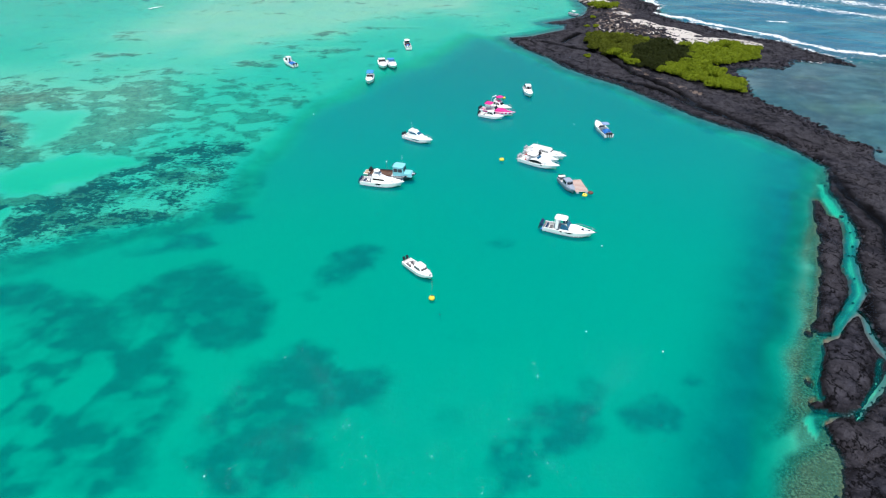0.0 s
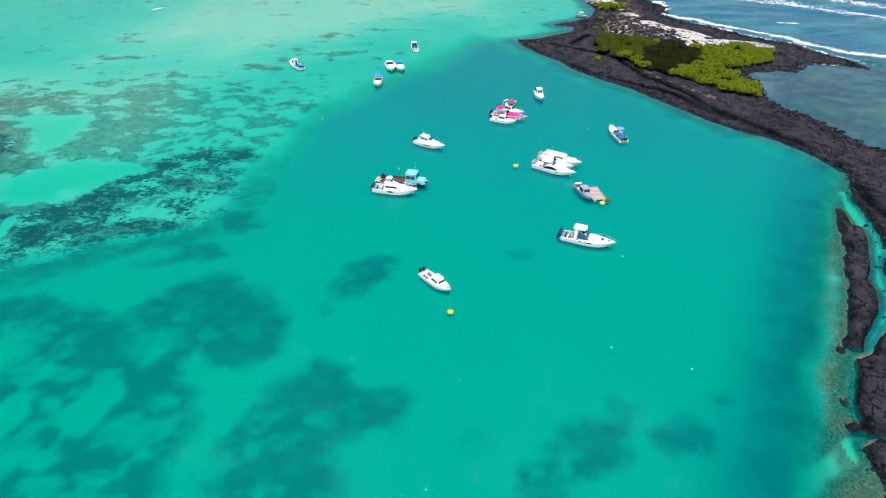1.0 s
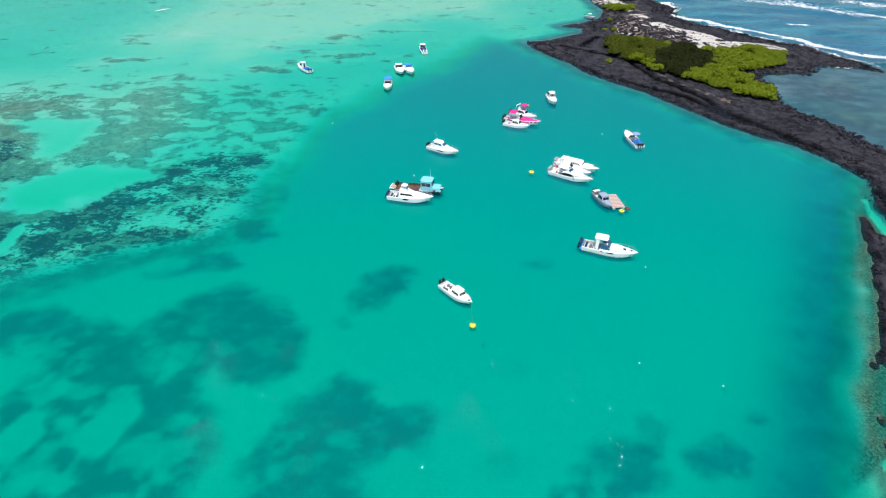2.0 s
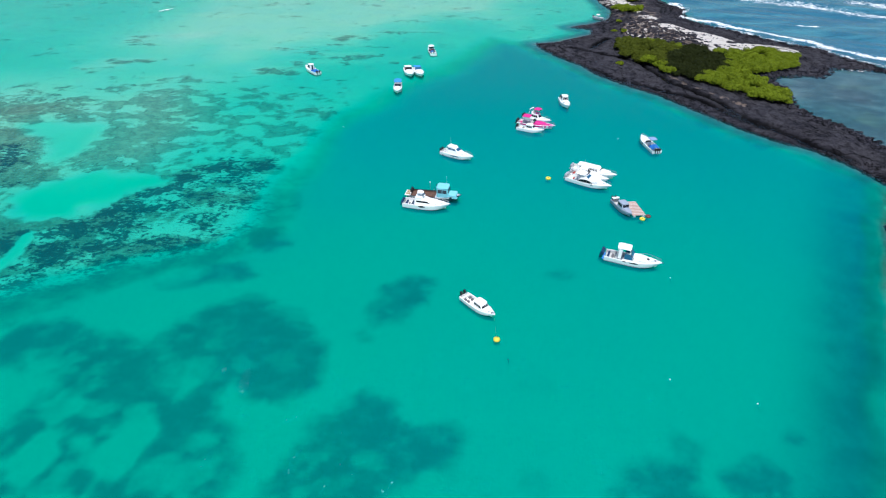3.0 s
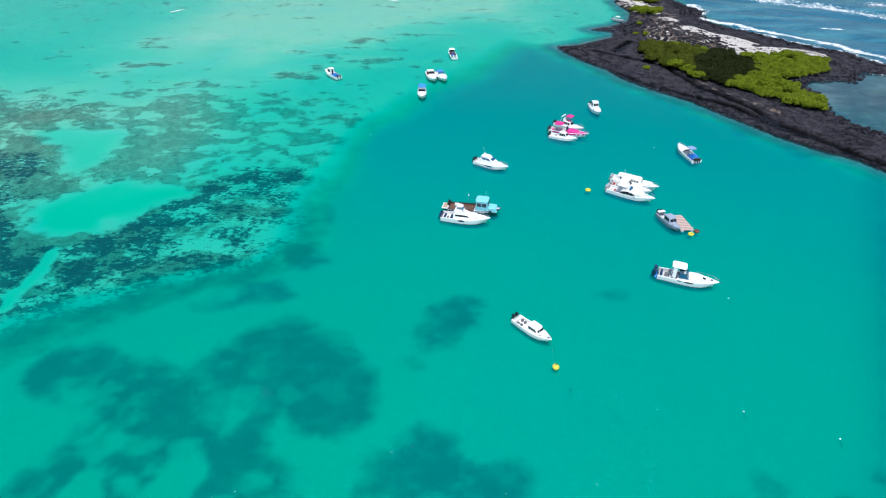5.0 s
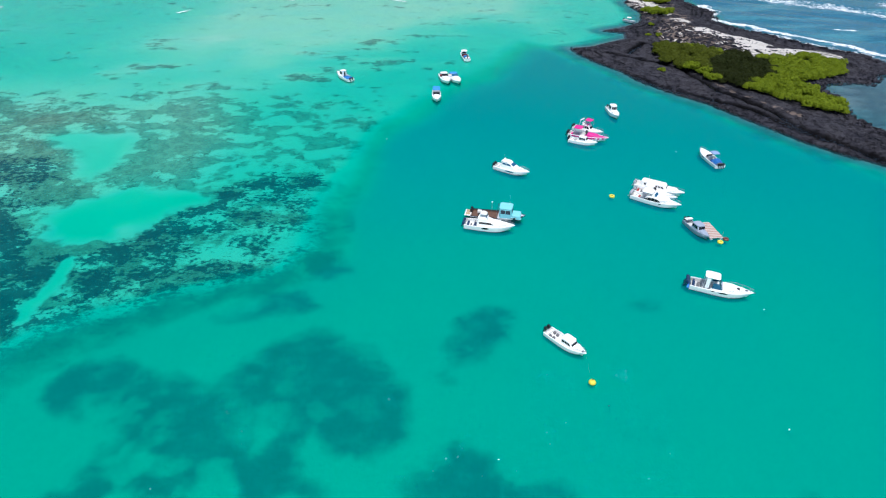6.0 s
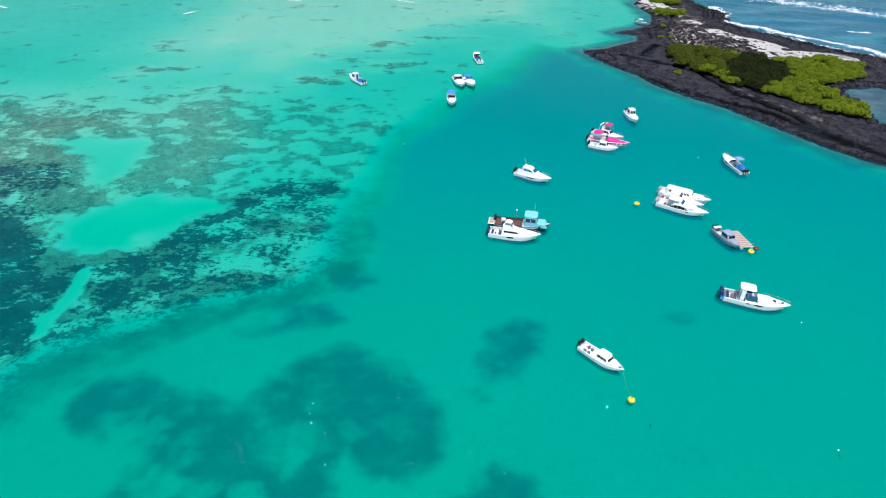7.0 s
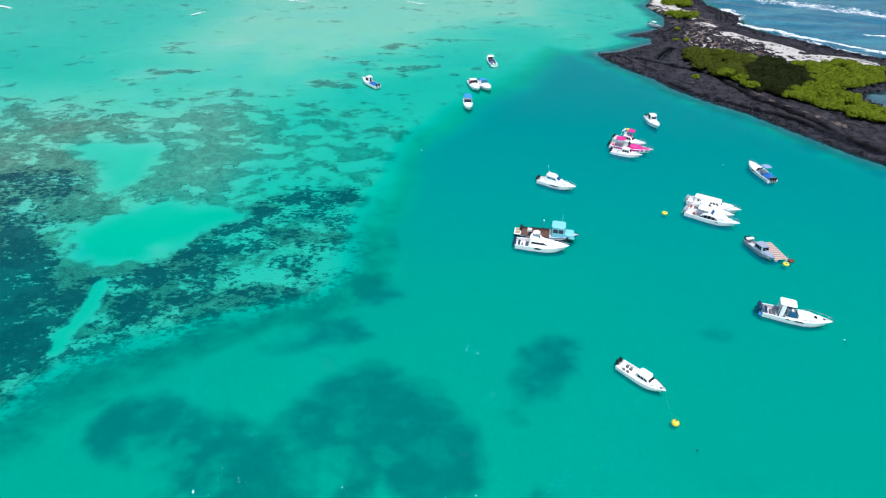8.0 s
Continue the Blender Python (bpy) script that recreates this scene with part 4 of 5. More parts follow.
def sport_cruiser():
    h = Hull(12.0, 3.5, 1.15, rise=0.35)
    b = start_boat("long white sport cruiser with three dark blue outboards and hardtop", "motorboat", 29.9, 110.2, -23, h, GEL, GEL, 0.36, well_material=OFFWHITE, size=(0.942, 1.03, 1.15))
    waterline_stripe(b, h)
    for side in (1, -1):
        part("hull_window", h.band(0.44, 0.60, 0.72, 1.0, side, True), GLASS, b)
        part("hull_window", h.band(0.33, 0.40, 0.78, 1.0, side, True), GLASS, b)
        part("side_line", h.band(0.05, 0.97, 0.16, 0.20, side), GREYSTRIPE, b)
    trunk = part("trunk_cabin", loft([rounded(-1.2, 3.6, 1.25, 1.3, 0.5), rounded(-1.0, 3.0, 1.15, 1.62, 0.5), rounded(-0.6, 2.2, 0.9, 1.82, 0.4)]), GEL, b)
    part("deck_hatch", moved(slab(-0.3, 0.3, 0.3, 0, 0.06, 0.08), pose(3.0, 0, 1.62, 0, 5, 0)), GLASS, trunk)
    part("deck_hatch", moved(slab(-0.2, 0.2, 0.2, 0, 0.06, 0.06), pose(4.5, 0, 1.62, 0, 0, 0)), GLASS, b)
    # wraparound windscreen
    for side in (1, -1):
        part("side_window", pane([(-1.9, side * 1.35, 1.35), (0.1, side * 1.25, 1.45), (-0.7, side * 1.1, 2.25), (-1.8, side * 1.2, 2.3)][::side], 0.02), BLUEGLASS, b)
        part("coaming", moved(slab(-2.2, 0.2, 0.06, 1.1, 1.4, 0.05), pose(0, side * 1.38, 0)), GEL, b)
    part("windscreen", pane([(0.25, -1.2, 1.5), (0.25, 1.2, 1.5), (-0.55, 1.08, 2.45), (-0.55, -1.08, 2.45)]), BLUEGLASS, b)
    hardtop(b, -3.6, -0.7, 1.2, 3.0, 1.2, GEL, GEL)
    for side in (1, -1):
        part("roof_wing", pane([(-3.2, side * 1.3, 1.25), (-2.5, side * 1.3, 1.3), (-2.4, side * 1.1, 3.05), (-3.2, side * 1.1, 3.05)][::side], 0.03), GEL, b)
    for y in (-0.55, 0.55):
        seat(b, -1.7, y, 0.32, 0.35, DECKWHITE)
    part("helm_console", slab(-1.2, -0.7, 1.0, 0.3, 1.5, 0.1), DECKWHITE, b)
    seat(b, -3.4, 0.0, 0.32, 0.9, DECKWHITE)
    part("locker", slab(-4.6, -4.1, 0.9, 0.3, 0.75, 0.1), DARKDECK, b)
    part("bench", slab(-5.5, -5.05, 1.25, 0.3, 0.95, 0.1), NAVY, b, "blue cushioned stern bench")
    part("swim_platform", slab(-6.5, -5.95, 1.3, 0.25, 0.36, 0.1), BLUECLOTH, b)
    for y in (-0.72, 0.0, 0.72):
        outboard(b, -6.75, y, 0.95, NAVY, 1.2)
    bow_rail(b, h, 0.52, STEEL)
    part("anchor_roller", slab(5.8, 6.3, 0.1, 1.5, 1.6, 0.05), STEEL, b)
    return reshape(b, h.height)


def near_launch():
    h = Hull(8.3, 2.5, 0.85, rise=0.4, transom=0.9)
    b = start_boat("white launch with pilothouse and two black outboards", "motorboat", -2.5, 95.2, -50, h, GEL, GEL, 0.38, size=(1.012, 1.03, 1.15))
    waterline_stripe(b, h)
    cabin(b, -0.7, 2.0, 0.95, 0.85, 1.72, 0.75, 0.05, 0.84, GEL, GLASS, 3, 3, sill=0.5, head=0.8)
    part("trunk_cabin", loft([rounded(1.5, 3.1, 0.75, 0.9, 0.3), rounded(1.55, 2.8, 0.65, 1.22, 0.3), rounded(1.6, 2.6, 0.5, 1.28, 0.25)]), GEL, b)
    part("deck_hatch", slab(3.2, 3.55, 0.22, 1.12, 1.2, 0.06), DARKDECK, b)
    for x, y in ((-2.3, 0.5), (-2.3, -0.5), (-3.0, 0.55), (-3.0, -0.55)):
        part("seat", moved(slab(-0.22, 0.22, 0.24, 0.32, 0.78, 0.08), pose(x, y, 0)), DARKDECK, b)
    part("stern_bench", slab(-3.8, -3.45, 0.95, 0.32, 0.75, 0.08), DECKWHITE, b)
    for y in (-0.4, 0.4):
        outboard(b, -4.5, y, 0.75, BLACK, 1.0)
    bow_rail(b, h, 0.66, STEEL, 0.35)
    return reshape(b, h.height)


def white_cruiser():
    h = Hull(11.6, 3.5, 1.2, rise=0.35)
    b = start_boat("white sport cruiser with dark blue seats moored against a fishing boat", "motorboat", -12.7, 132.9, -13, h, GEL, GEL, 0.34, well_material=DECKWHITE, size=(0.966, 1.03, 1.15))
    waterline_stripe(b, h)
    for side in (1, -1):
        part("hull_window", h.band(0.35, 0.50, 0.55, 0.98, side, True), GLASS, b)
    part("trunk_cabin", loft([rounded(-1.6, 3.2, 1.3, 1.25, 0.5), rounded(-1.3, 2.6, 1.15, 1.75, 0.5), rounded(-0.9, 1.6, 0.85, 1.95, 0.4)]), GEL, b)
    cabin(b, -3.0, 3.0, 1.35, 1.2, 2.45, 3.6, 0.3, 0.7, GEL, GLASS, 1, 0, back=False, sill=0.38, head=0.62)
    part("flybridge_screen", pane([(-0.5, -0.8, 2.5), (-0.5, 0.8, 2.5), (-0.9, 0.75, 2.95), (-0.9, -0.75, 2.95)]), BLUEGLASS, b)
    part("flybridge_coaming", slab(-2.6, -0.5, 0.85, 2.45, 2.72, 0.3), GEL, b)
    hardtop(b, -2.3, -0.7, 0.7, 3.3, 2.6, GEL, STEEL)
    for y in (-0.8, 0.0, 0.8):
        seat(b, -3.3, y, 0.32, 0.28, NAVY)
    part("bench", slab(-5.3, -4.8, 1.2, 0.32, 0.8, 0.1), NAVY, b)
    part("locker", slab(-4.5, -4.2, 0.5, 0.32, 0.7, 0.1), DARKDECK, b)
    for y in (-0.85, 0, 0.85):
        outboard(b, -6.2, y, 0.8, NAVY, 1.0)
    bow_rail(b, h, 0.6, STEEL, 0.4)
    part("radar_dome", loft([rounded(-1.75, -1.25, 0.25, 3.45, 0.24), rounded(-1.78, -1.22, 0.28, 3.57, 0.26), rounded(-1.7, -1.3, 0.2, 3.7, 0.18)]), GEL, b)
    return reshape(b, h.height)


def fishing_boat():
    h = Hull(13.0, 3.9, 1.15, rise=0.55, transom=0.9, full=0.6)
    b = start_boat("turquoise wooden fishing boat with dark hull and brown deck", "fishing boat", -10.5, 137.0, -13, h, DARKHULL, PALEGREY, 0.5, 0.7, well_material=BROWNDECK, name="fishing_boat", size=(0.954, 1.03, 1.15))
    for side in (1, -1):
        part("rubbing_strake", h.band(0.0, 0.985, 0.84, 1.0, side, False, 0.03), DECKWHITE, b)
    cabin(b, 0.3, 3.5, 1.5, 1.0, 3.2, 0.25, 0.05, 0.92, AQUA, DARKHULL, 2, 3, sill=0.55)
    part("fore_cabin", loft([rounded(3.3, 5.6, 1.3, 1.3, 0.3), rounded(3.3, 5.3, 1.2, 1.95, 0.3), rounded(3.4, 5.1, 1.05, 2.02, 0.3)]), AQUA, b)
    part("hatch", slab(-1.9, -0.9, 0.7, 0.7, 1.0, 0.08), BROWNDECK, b)
    part("hatch", slab(-3.6, -2.6, 0.6, 0.7, 0.95, 0.08), BROWNDECK, b)
    part("fish_box", moved(slab(-0.5, 0.5, 0.4, 0.7, 1.3, 0.06), pose(-4.6, 0.9, 0)), DECKWHITE, b)
    part("fish_box", moved(slab(-0.4, 0.4, 0.35, 0.7, 1.25, 0.06), pose(-4.3, -0.5, 0)), BLACK, b)
    platform = part("stern_platform", slab(-8.0, -6.4, 1.35, 0.85, 1.0, 0.06), DECKWHITE, b)
    for y in (-0.6, 0.6):
        part("cushion", moved(slab(-0.5, 0.5, 0.4, 1.0, 1.2, 0.08), pose(-7.2, y, 0)), TAN, platform)
    mast = part("mast", tube([(-1.6, 0, 0.9), (-1.6, 0, 3.7)], 0.05), STEEL, b)
    part("lamp", slab(-1.75, -1.45, 0.15, 3.6, 3.8, 0.1), GEL, mast)
    part("antenna", tube([(2.5, 0.8, 3.1), (2.4, 0.85, 5.0)], 0.015), GEL, b)
    part("gallows", tube([(-0.2, 1.5, 1.1), (-0.2, 1.5, 2.9), (-0.2, -1.5, 2.9), (-0.2, -1.5, 1.1)], 0.04), STEEL, b)
    for y in (0.3, 1.2):
        outboard(b, -6.7, y, 1.0, BLACK, 1.1)
    return reshape(b, h.height)


def arch_cruiser():
    h = Hull(12.2, 3.4, 1.1, rise=0.35)
    b = start_boat("white cruiser with long arched dark side window", "motorboat", 28.2, 144.9, -35, h, GEL, GEL, 0.3, well_material=DECKWHITE, size=(0.967, 1.03, 1.15))
    waterline_stripe(b, h)
    part("trunk_cabin", loft([rounded(-2.6, 3.6, 1.3, 1.2, 0.5), rounded(-2.2, 2.8, 1.2, 1.75, 0.5), rounded(-1.6, 1.8, 0.95, 2.0, 0.4)]), GEL, b)
    for side in (1, -1):
        # an arched window built of a fan of lights
        for i in range(5):
            a0, a1 = -1.0 + 0.4 * i + 0.02, -1.0 + 0.4 * (i + 1) - 0.02
            z0, z1 = (0.34 + 0.74 * math.sqrt(max(0.0, 1 - a * a)) for a in (a0, a1))
            x0, x1 = -0.5 + 2.2 * a0, -0.5 + 2.2 * a1
            y = side * 1.30
            c = [(x0, y * 1.1, 0.86), (x1, y * 1.1, 0.86), (x1, y, 0.66 + z1), (x0, y, 0.66 + z0)]
            part("side_window", pane(c if side < 0 else c[::-1], 0.22), GLASS, b)
    hardtop(b, -3.6, -0.9, 1.25, 2.45, 1.2, GEL, GEL)
    part("windscreen", pane([(0.1, -1.0, 1.95), (0.1, 1.0, 1.95), (-0.5, 0.95, 2.3), (-0.5, -0.95, 2.3)]), BLUEGLASS, b)
    for y in (-0.6, 0.6):
        seat(b, -2.2, y, 0.9, 0.3, DECKWHITE)
    part("bench", slab(-5.6, -5.1, 1.2, 0.3, 0.85, 0.1), DECKWHITE, b)
    part("table", slab(-4.5, -4.0, 0.5, 0.8, 0.86, 0.08), REDCLOTH, b)
    for y in (-0.7, 0, 0.7):
        outboard(b, -6.5, y, 0.9, GREYMOTOR, 1.05)
    bow_rail(b, h, 0.55, STEEL)
    return reshape(b, h.height)


def middle_cruiser():
    h = Hull(10.4, 3.0, 1.1, rise=0.35)
    b = start_boat("white open cruiser moored between two larger boats", "motorboat", 29.1, 147.9, -32, h, GEL, GEL, 0.4, well_material=DECKWHITE, size=(0.962, 1.03, 1.15))
    waterline_stripe(b, h)
    part("trunk_cabin", loft([rounded(-0.8, 3.0, 1.1, 1.2, 0.45), rounded(-0.5, 2.4, 1.0, 1.55, 0.45), rounded(0, 1.6, 0.8, 1.68, 0.4)]), GEL, b)
    part("windscreen", pane([(-0.3, -1.1, 1.5), (-0.3, 1.1, 1.5), (-0.9, 1.0, 2.1), (-0.9, -1.0, 2.1)]), GLASS, b)
    hardtop(b, -2.9, -0.7, 1.15, 2.6, 1.1, GEL, STEEL)
    for y in (-0.5, 0.5):
        seat(b, -1.7, y, 0.32, 0.3, DECKWHITE)
    part("engine_box", slab(-4.0, -3.0, 0.7, 0.3, 0.9, 0.1), DARKDECK, b)
    part("bench", slab(-4.9, -4.5, 1.1, 0.3, 0.8, 0.1), REDCLOTH, b)
    for y in (-0.5, 0.5):
        outboard(b, -5.5, y, 0.85, GREYMOTOR, 1.0)
    bow_rail(b, h, 0.6, STEEL, 0.4)
    return reshape(b, h.height)


def ferry_launch():
    h = Hull(12.2, 3.3, 1.2, rise=0.3)
    b = start_boat("white passenger launch with long cabin and row of dark windows", "motorboat", 30.8, 150.7, -32, h, GEL, GEL, 0.14, well_material=DECKWHITE, size=(0.984, 1.03, 1.15))
    waterline_stripe(b, h)
    cabin(b, -4.6, 2.6, 1.3, 1.15, 2.15, 1.3, 0.1, 0.85, GEL, GLASS, 7, 3, sill=0.5, head=0.8)
    part("trunk_cabin", loft([rounded(1.6, 4.6, 1.0, 1.4, 0.4), rounded(1.6, 4.1, 0.9, 1.75, 0.4), rounded(1.7, 3.6, 0.7, 1.85, 0.35)]), GEL, b)
    part("antenna", tube([(-3.0, 0.9, 2.1), (-3.3, 1.0, 3.0)], 0.014), GEL, b)
    for y in (-0.5, 0.5):
        outboard(b, -6.4, y, 0.9, GREYMOTOR, 1.1)
    bow_rail(b, h, 0.7, STEEL, 0.5)
    return reshape(b, h.height)


def grey_launch():
    h = Hull(8.2, 2.2, 0.95, rise=0.4, transom=0.9)
    b = start_boat("grey launch with cabin moored beside a wooden raft", "motorboat", 33.4, 131.9, -76, h, GREYHULL, GREYBLUE, 0.34, well_material=OFFWHITE, size=(1.024, 1.03, 1.15))
    waterline_stripe(b, h)
    for side in (1, -1):
        part("side_line", h.band(0.02, 0.95, 0.75, 0.98, side), GREYBLUE, b)
    cabin(b, -1.2, 1.7, 1.0, 0.9, 2.0, 0.8, 0.15, 0.85, GREYBLUE, GLASS, 3, 2, sill=0.5)
    part("fore_cabin", loft([rounded(1.3, 3.1, 0.7, 1.0, 0.3), rounded(1.3, 2.8, 0.6, 1.3, 0.3), rounded(1.4, 2.5, 0.45, 1.36, 0.25)]), GREYBLUE, b)
    part("stern_canopy", slab(-3.9, -3.1, 0.9, 1.4, 1.48, 0.15, 0.06), DECKWHITE, b)
    for y in (-0.8, 0.8):
        part("post", tube([(-3.2, y, 0.4), (-3.2, y, 1.55)], 0.03), STEEL, b)
    for y in (-0.4, 0.4):
        outboard(b, -4.4, y, 0.8, BLACK, 1.0)
    return reshape(b, h.height)


def wooden_raft():
    b = thing("wooden_raft", "floating raft of weathered pink and bleached planks", "raft", 36.2, 132.0, 0, -84, "")
    for y in (-1.1, 1.1):
        part("pontoon", tube([(-3.3, y, 0.12), (3.2, y, 0.12)], 0.3, 10), PALEGREY, b)
    for i in range(19):
        x = -3.2 + i * 0.345
        bm = slab(x - 0.15, x + 0.15, 1.6, 0.42, 0.5, 0.03)
        part("plank", bm, PLANK if i % 2 else PLANKPALE, b)
    part("pole", tube([(3.0, 1.3, 0.5), (3.0, 1.3, 2.6)], 0.025), STEEL, b)
    return b


def ring_buoy(x, y, material, label, r=0.66, name="ring_buoy"):
    b = thing(name, label, "buoy", x, y, 0.12, 0, "mooring buoys")
    rings = []
    for i in range(20):
        a = 2 * math.pi * i / 20
        rings.append([((r - 0.27 + 0.27 * math.cos(c)) * math.cos(a), (r - 0.27 + 0.27 * math.cos(c)) * math.sin(a), 0.27 * math.sin(c) + 0.1)
                      for c in (2 * math.pi * k / 10 for k in range(10))])
    bm = loft(rings + [rings[0]], caps=False)
    part("float", merge_near(bm), material, b)
    part("plate", slab(-0.24, 0.24, 0.24, 0.0, 0.12, 0.2), BLACK, b)
    part("mooring_eye", tube([(-0.12, 0, 0.1), (-0.1, 0, 0.35), (0.1, 0, 0.35), (0.12, 0, 0.1)], 0.035), BLACK, b)
    return b


def dome_buoy(x, y, material, label, r=0.6):
    b = thing("mooring_buoy", label, "buoy", x, y, 0.0, 20, "mooring buoys")
    rings = []
    for k, z in ((0.75, -0.35), (0.97, -0.1), (1.0, 0.12), (0.94, 0.3), (0.75, 0.46), (0.45, 0.54), (0.15, 0.56)):
        rings.append([(r * k * math.cos(2 * math.pi * i / 20), r * k * math.sin(2 * math.pi * i / 20), z) for i in range(20)])
    part("float", loft(rings), material, b)
    part("mooring_eye", tube([(-0.16, 0, 0.5), (-0.14, 0, 0.78), (0.14, 0, 0.78), (0.16, 0, 0.5)], 0.045), BLACK, b)
    part("band", loft([[(r * q * math.cos(2 * math.pi * i / 20), r * q * math.sin(2 * math.pi * i / 20), z) for i in range(20)] for q, z in ((1.0, 0.02), (1.025, 0.03), (1.025, 0.1), (1.0, 0.11))]), BLACK, b)
    return b


def pink_cruiser():
    h = Hull(11.6, 3.3, 1.15, rise=0.35)
    b = start_boat("magenta and white sport cruiser with magenta canvas top", "motorboat", 20.2, 183.4, -26, h, GEL, PINK, 0.4, well_material=DECKWHITE, size=(1.017, 1.03, 1.15))
    waterline_stripe(b, h)
    for side in (1, -1):
        part("side_stripe", h.band(0.1, 0.99, 0.55, 0.98, side), PINK, b)
    part("trunk_cabin", loft([rounded(-0.9, 3.0, 1.15, 1.3, 0.5), rounded(-0.6, 2.4, 1.0, 1.65, 0.45), rounded(-0.1, 1.5, 0.8, 1.78, 0.4)]), PINK, b)
    part("windscreen", pane([(-0.3, -1.1, 1.5), (-0.3, 1.1, 1.5), (-1.0, 1.0, 2.2), (-1.0, -1.0, 2.2)]), GLASS, b)
    hardtop(b, -4.4, -2.0, 1.3, 2.7, 1.1, PINKCLOTH, STEEL, "canopy", 0.12)
    for y in (-0.5, 0.5):
        seat(b, -2.2, y, 0.32, 0.3, DECKWHITE)
    part("bench", slab(-5.3, -4.8, 1.1, 0.3, 0.8, 0.1), PINKCLOTH, b)
    for y in (-0.7, 0, 0.7):
        outboard(b, -6.3, y, 0.9, BLACK, 1.05)
    bow_rail(b, h, 0.6, STEEL, 0.5)
    return reshape(b, h.height)


def small_white_launch():
    h = Hull(8.6, 2.6, 0.95, rise=0.35)
    b = start_boat("small white cabin launch moored against a magenta cruiser", "motorboat", 17.9, 179.9, -27, h, GEL, GEL, 0.3, well_material=DECKWHITE, size=(0.977, 1.03, 1.15))
    waterline_stripe(b, h)
    cabin(b, -1.6, 1.6, 0.95, 0.95, 1.95, 1.0, 0.3, 0.82, GEL, GLASS, 3, 2, sill=0.45)
    part("bench", slab(-3.8, -3.4, 0.95, 0.32, 0.75, 0.08), DECKWHITE, b)
    part("windbreak", slab(-2.6, -2.4, 0.9, 0.3, 1.2, 0.05), OFFWHITE, b)
    for y in (-0.45, 0.45):
        outboard(b, -4.6, y, 0.8, BLACK, 1.0)
    bow_rail(b, h, 0.65, STEEL, 0.4)
    return reshape(b, h.height)


def pink_top_cruiser():
    h = Hull(10.0, 3.0, 1.1, rise=0.35)
    b = start_boat("white cruiser with flybridge and magenta canopy", "motorboat", 21.1, 188.1, -38, h, GEL, GEL, 0.3, well_material=DECKWHITE, size=(0.960, 1.03, 1.15))
    waterline_stripe(b, h)
    cabin(b, -2.2, 1.6, 1.15, 1.1, 2.2, 1.2, 0.2, 0.85, GEL, GLASS, 3, 3, sill=0.45)
    part("windbreak", slab(-1.9, -1.7, 1.0, 2.2, 2.8, 0.05), GEL, b)
    part("flybridge_screen", slab(-0.2, -0.05, 0.95, 2.2, 2.6, 0.05), PINK, b)
    seat(b, -1.0, 0.0, 2.3, 0.5, DECKWHITE)
    hardtop(b, -1.2, 0.9, 1.1, 3.4, 2.2, PINKCLOTH, STEEL, "canopy", 0.1)
    part("arch", slab(-2.6, -2.2, 1.2, 3.2, 3.3, 0.1), GEL, b)
    for y in (-1.05, 1.05):
        part("arch_leg", tube([(-2.9, y, 1.1), (-2.4, y, 3.25)], 0.05), GEL, b)
    for y in (-0.5, 0.5):
        outboard(b, -5.4, y, 0.85, BLACK, 1.0)
    bow_rail(b, h, 0.62, STEEL, 0.5)
    return reshape(b, h.height)


def hardtop_cruiser():
    h = Hull(9.6, 3.1, 1.1, rise=0.35)
    b = start_boat("white cabin cruiser with blue windows and radar arch", "motorboat", -4.7, 161.0, -33, h, GEL, GEL, 0.26, well_material=DECKWHITE, size=(1.042, 1.03, 1.15))
    waterline_stripe(b, h)
    for side in (1, -1):
        part("hull_window", h.band(0.36, 0.62, 0.55, 0.9, side, True), BLUEGLASS, b)
        part("side_line", h.band(0.05, 0.95, 0.2, 0.25, side), REDCLOTH, b)
    cabin(b, -2.9, 2.4, 1.25, 1.1, 2.6, 3.0, 0.3, 0.72, GEL, BLUEGLASS, 2, 3, back=False, sill=0.6, head=0.84)
    part("trunk_cabin", loft([rounded(0.8, 3.2, 0.95, 1.25, 0.4), rounded(0.8, 2.8, 0.85, 1.6, 0.4), rounded(0.9, 2.3, 0.65, 1.7, 0.35)]), GEL, b)
    part("radar_arch", tube([(-3.1, 1.2, 1.1), (-2.6, 1.05, 2.7), (-2.6, -1.05, 2.7), (-3.1, -1.2, 1.1)], 0.08), GEL, b)
    part("antenna", tube([(-2.6, 0.9, 2.7), (-3.2, 1.0, 4.0)], 0.015), GEL, b)
    part("bench", slab(-4.4, -4.0, 1.05, 0.32, 0.8, 0.08), DECKWHITE, b)
    for y in (-0.5, 0.5):
        outboard(b, -5.2, y, 0.85, BLACK, 1.05)
    bow_rail(b, h, 0.58, STEEL)
    return reshape(b, h.height)


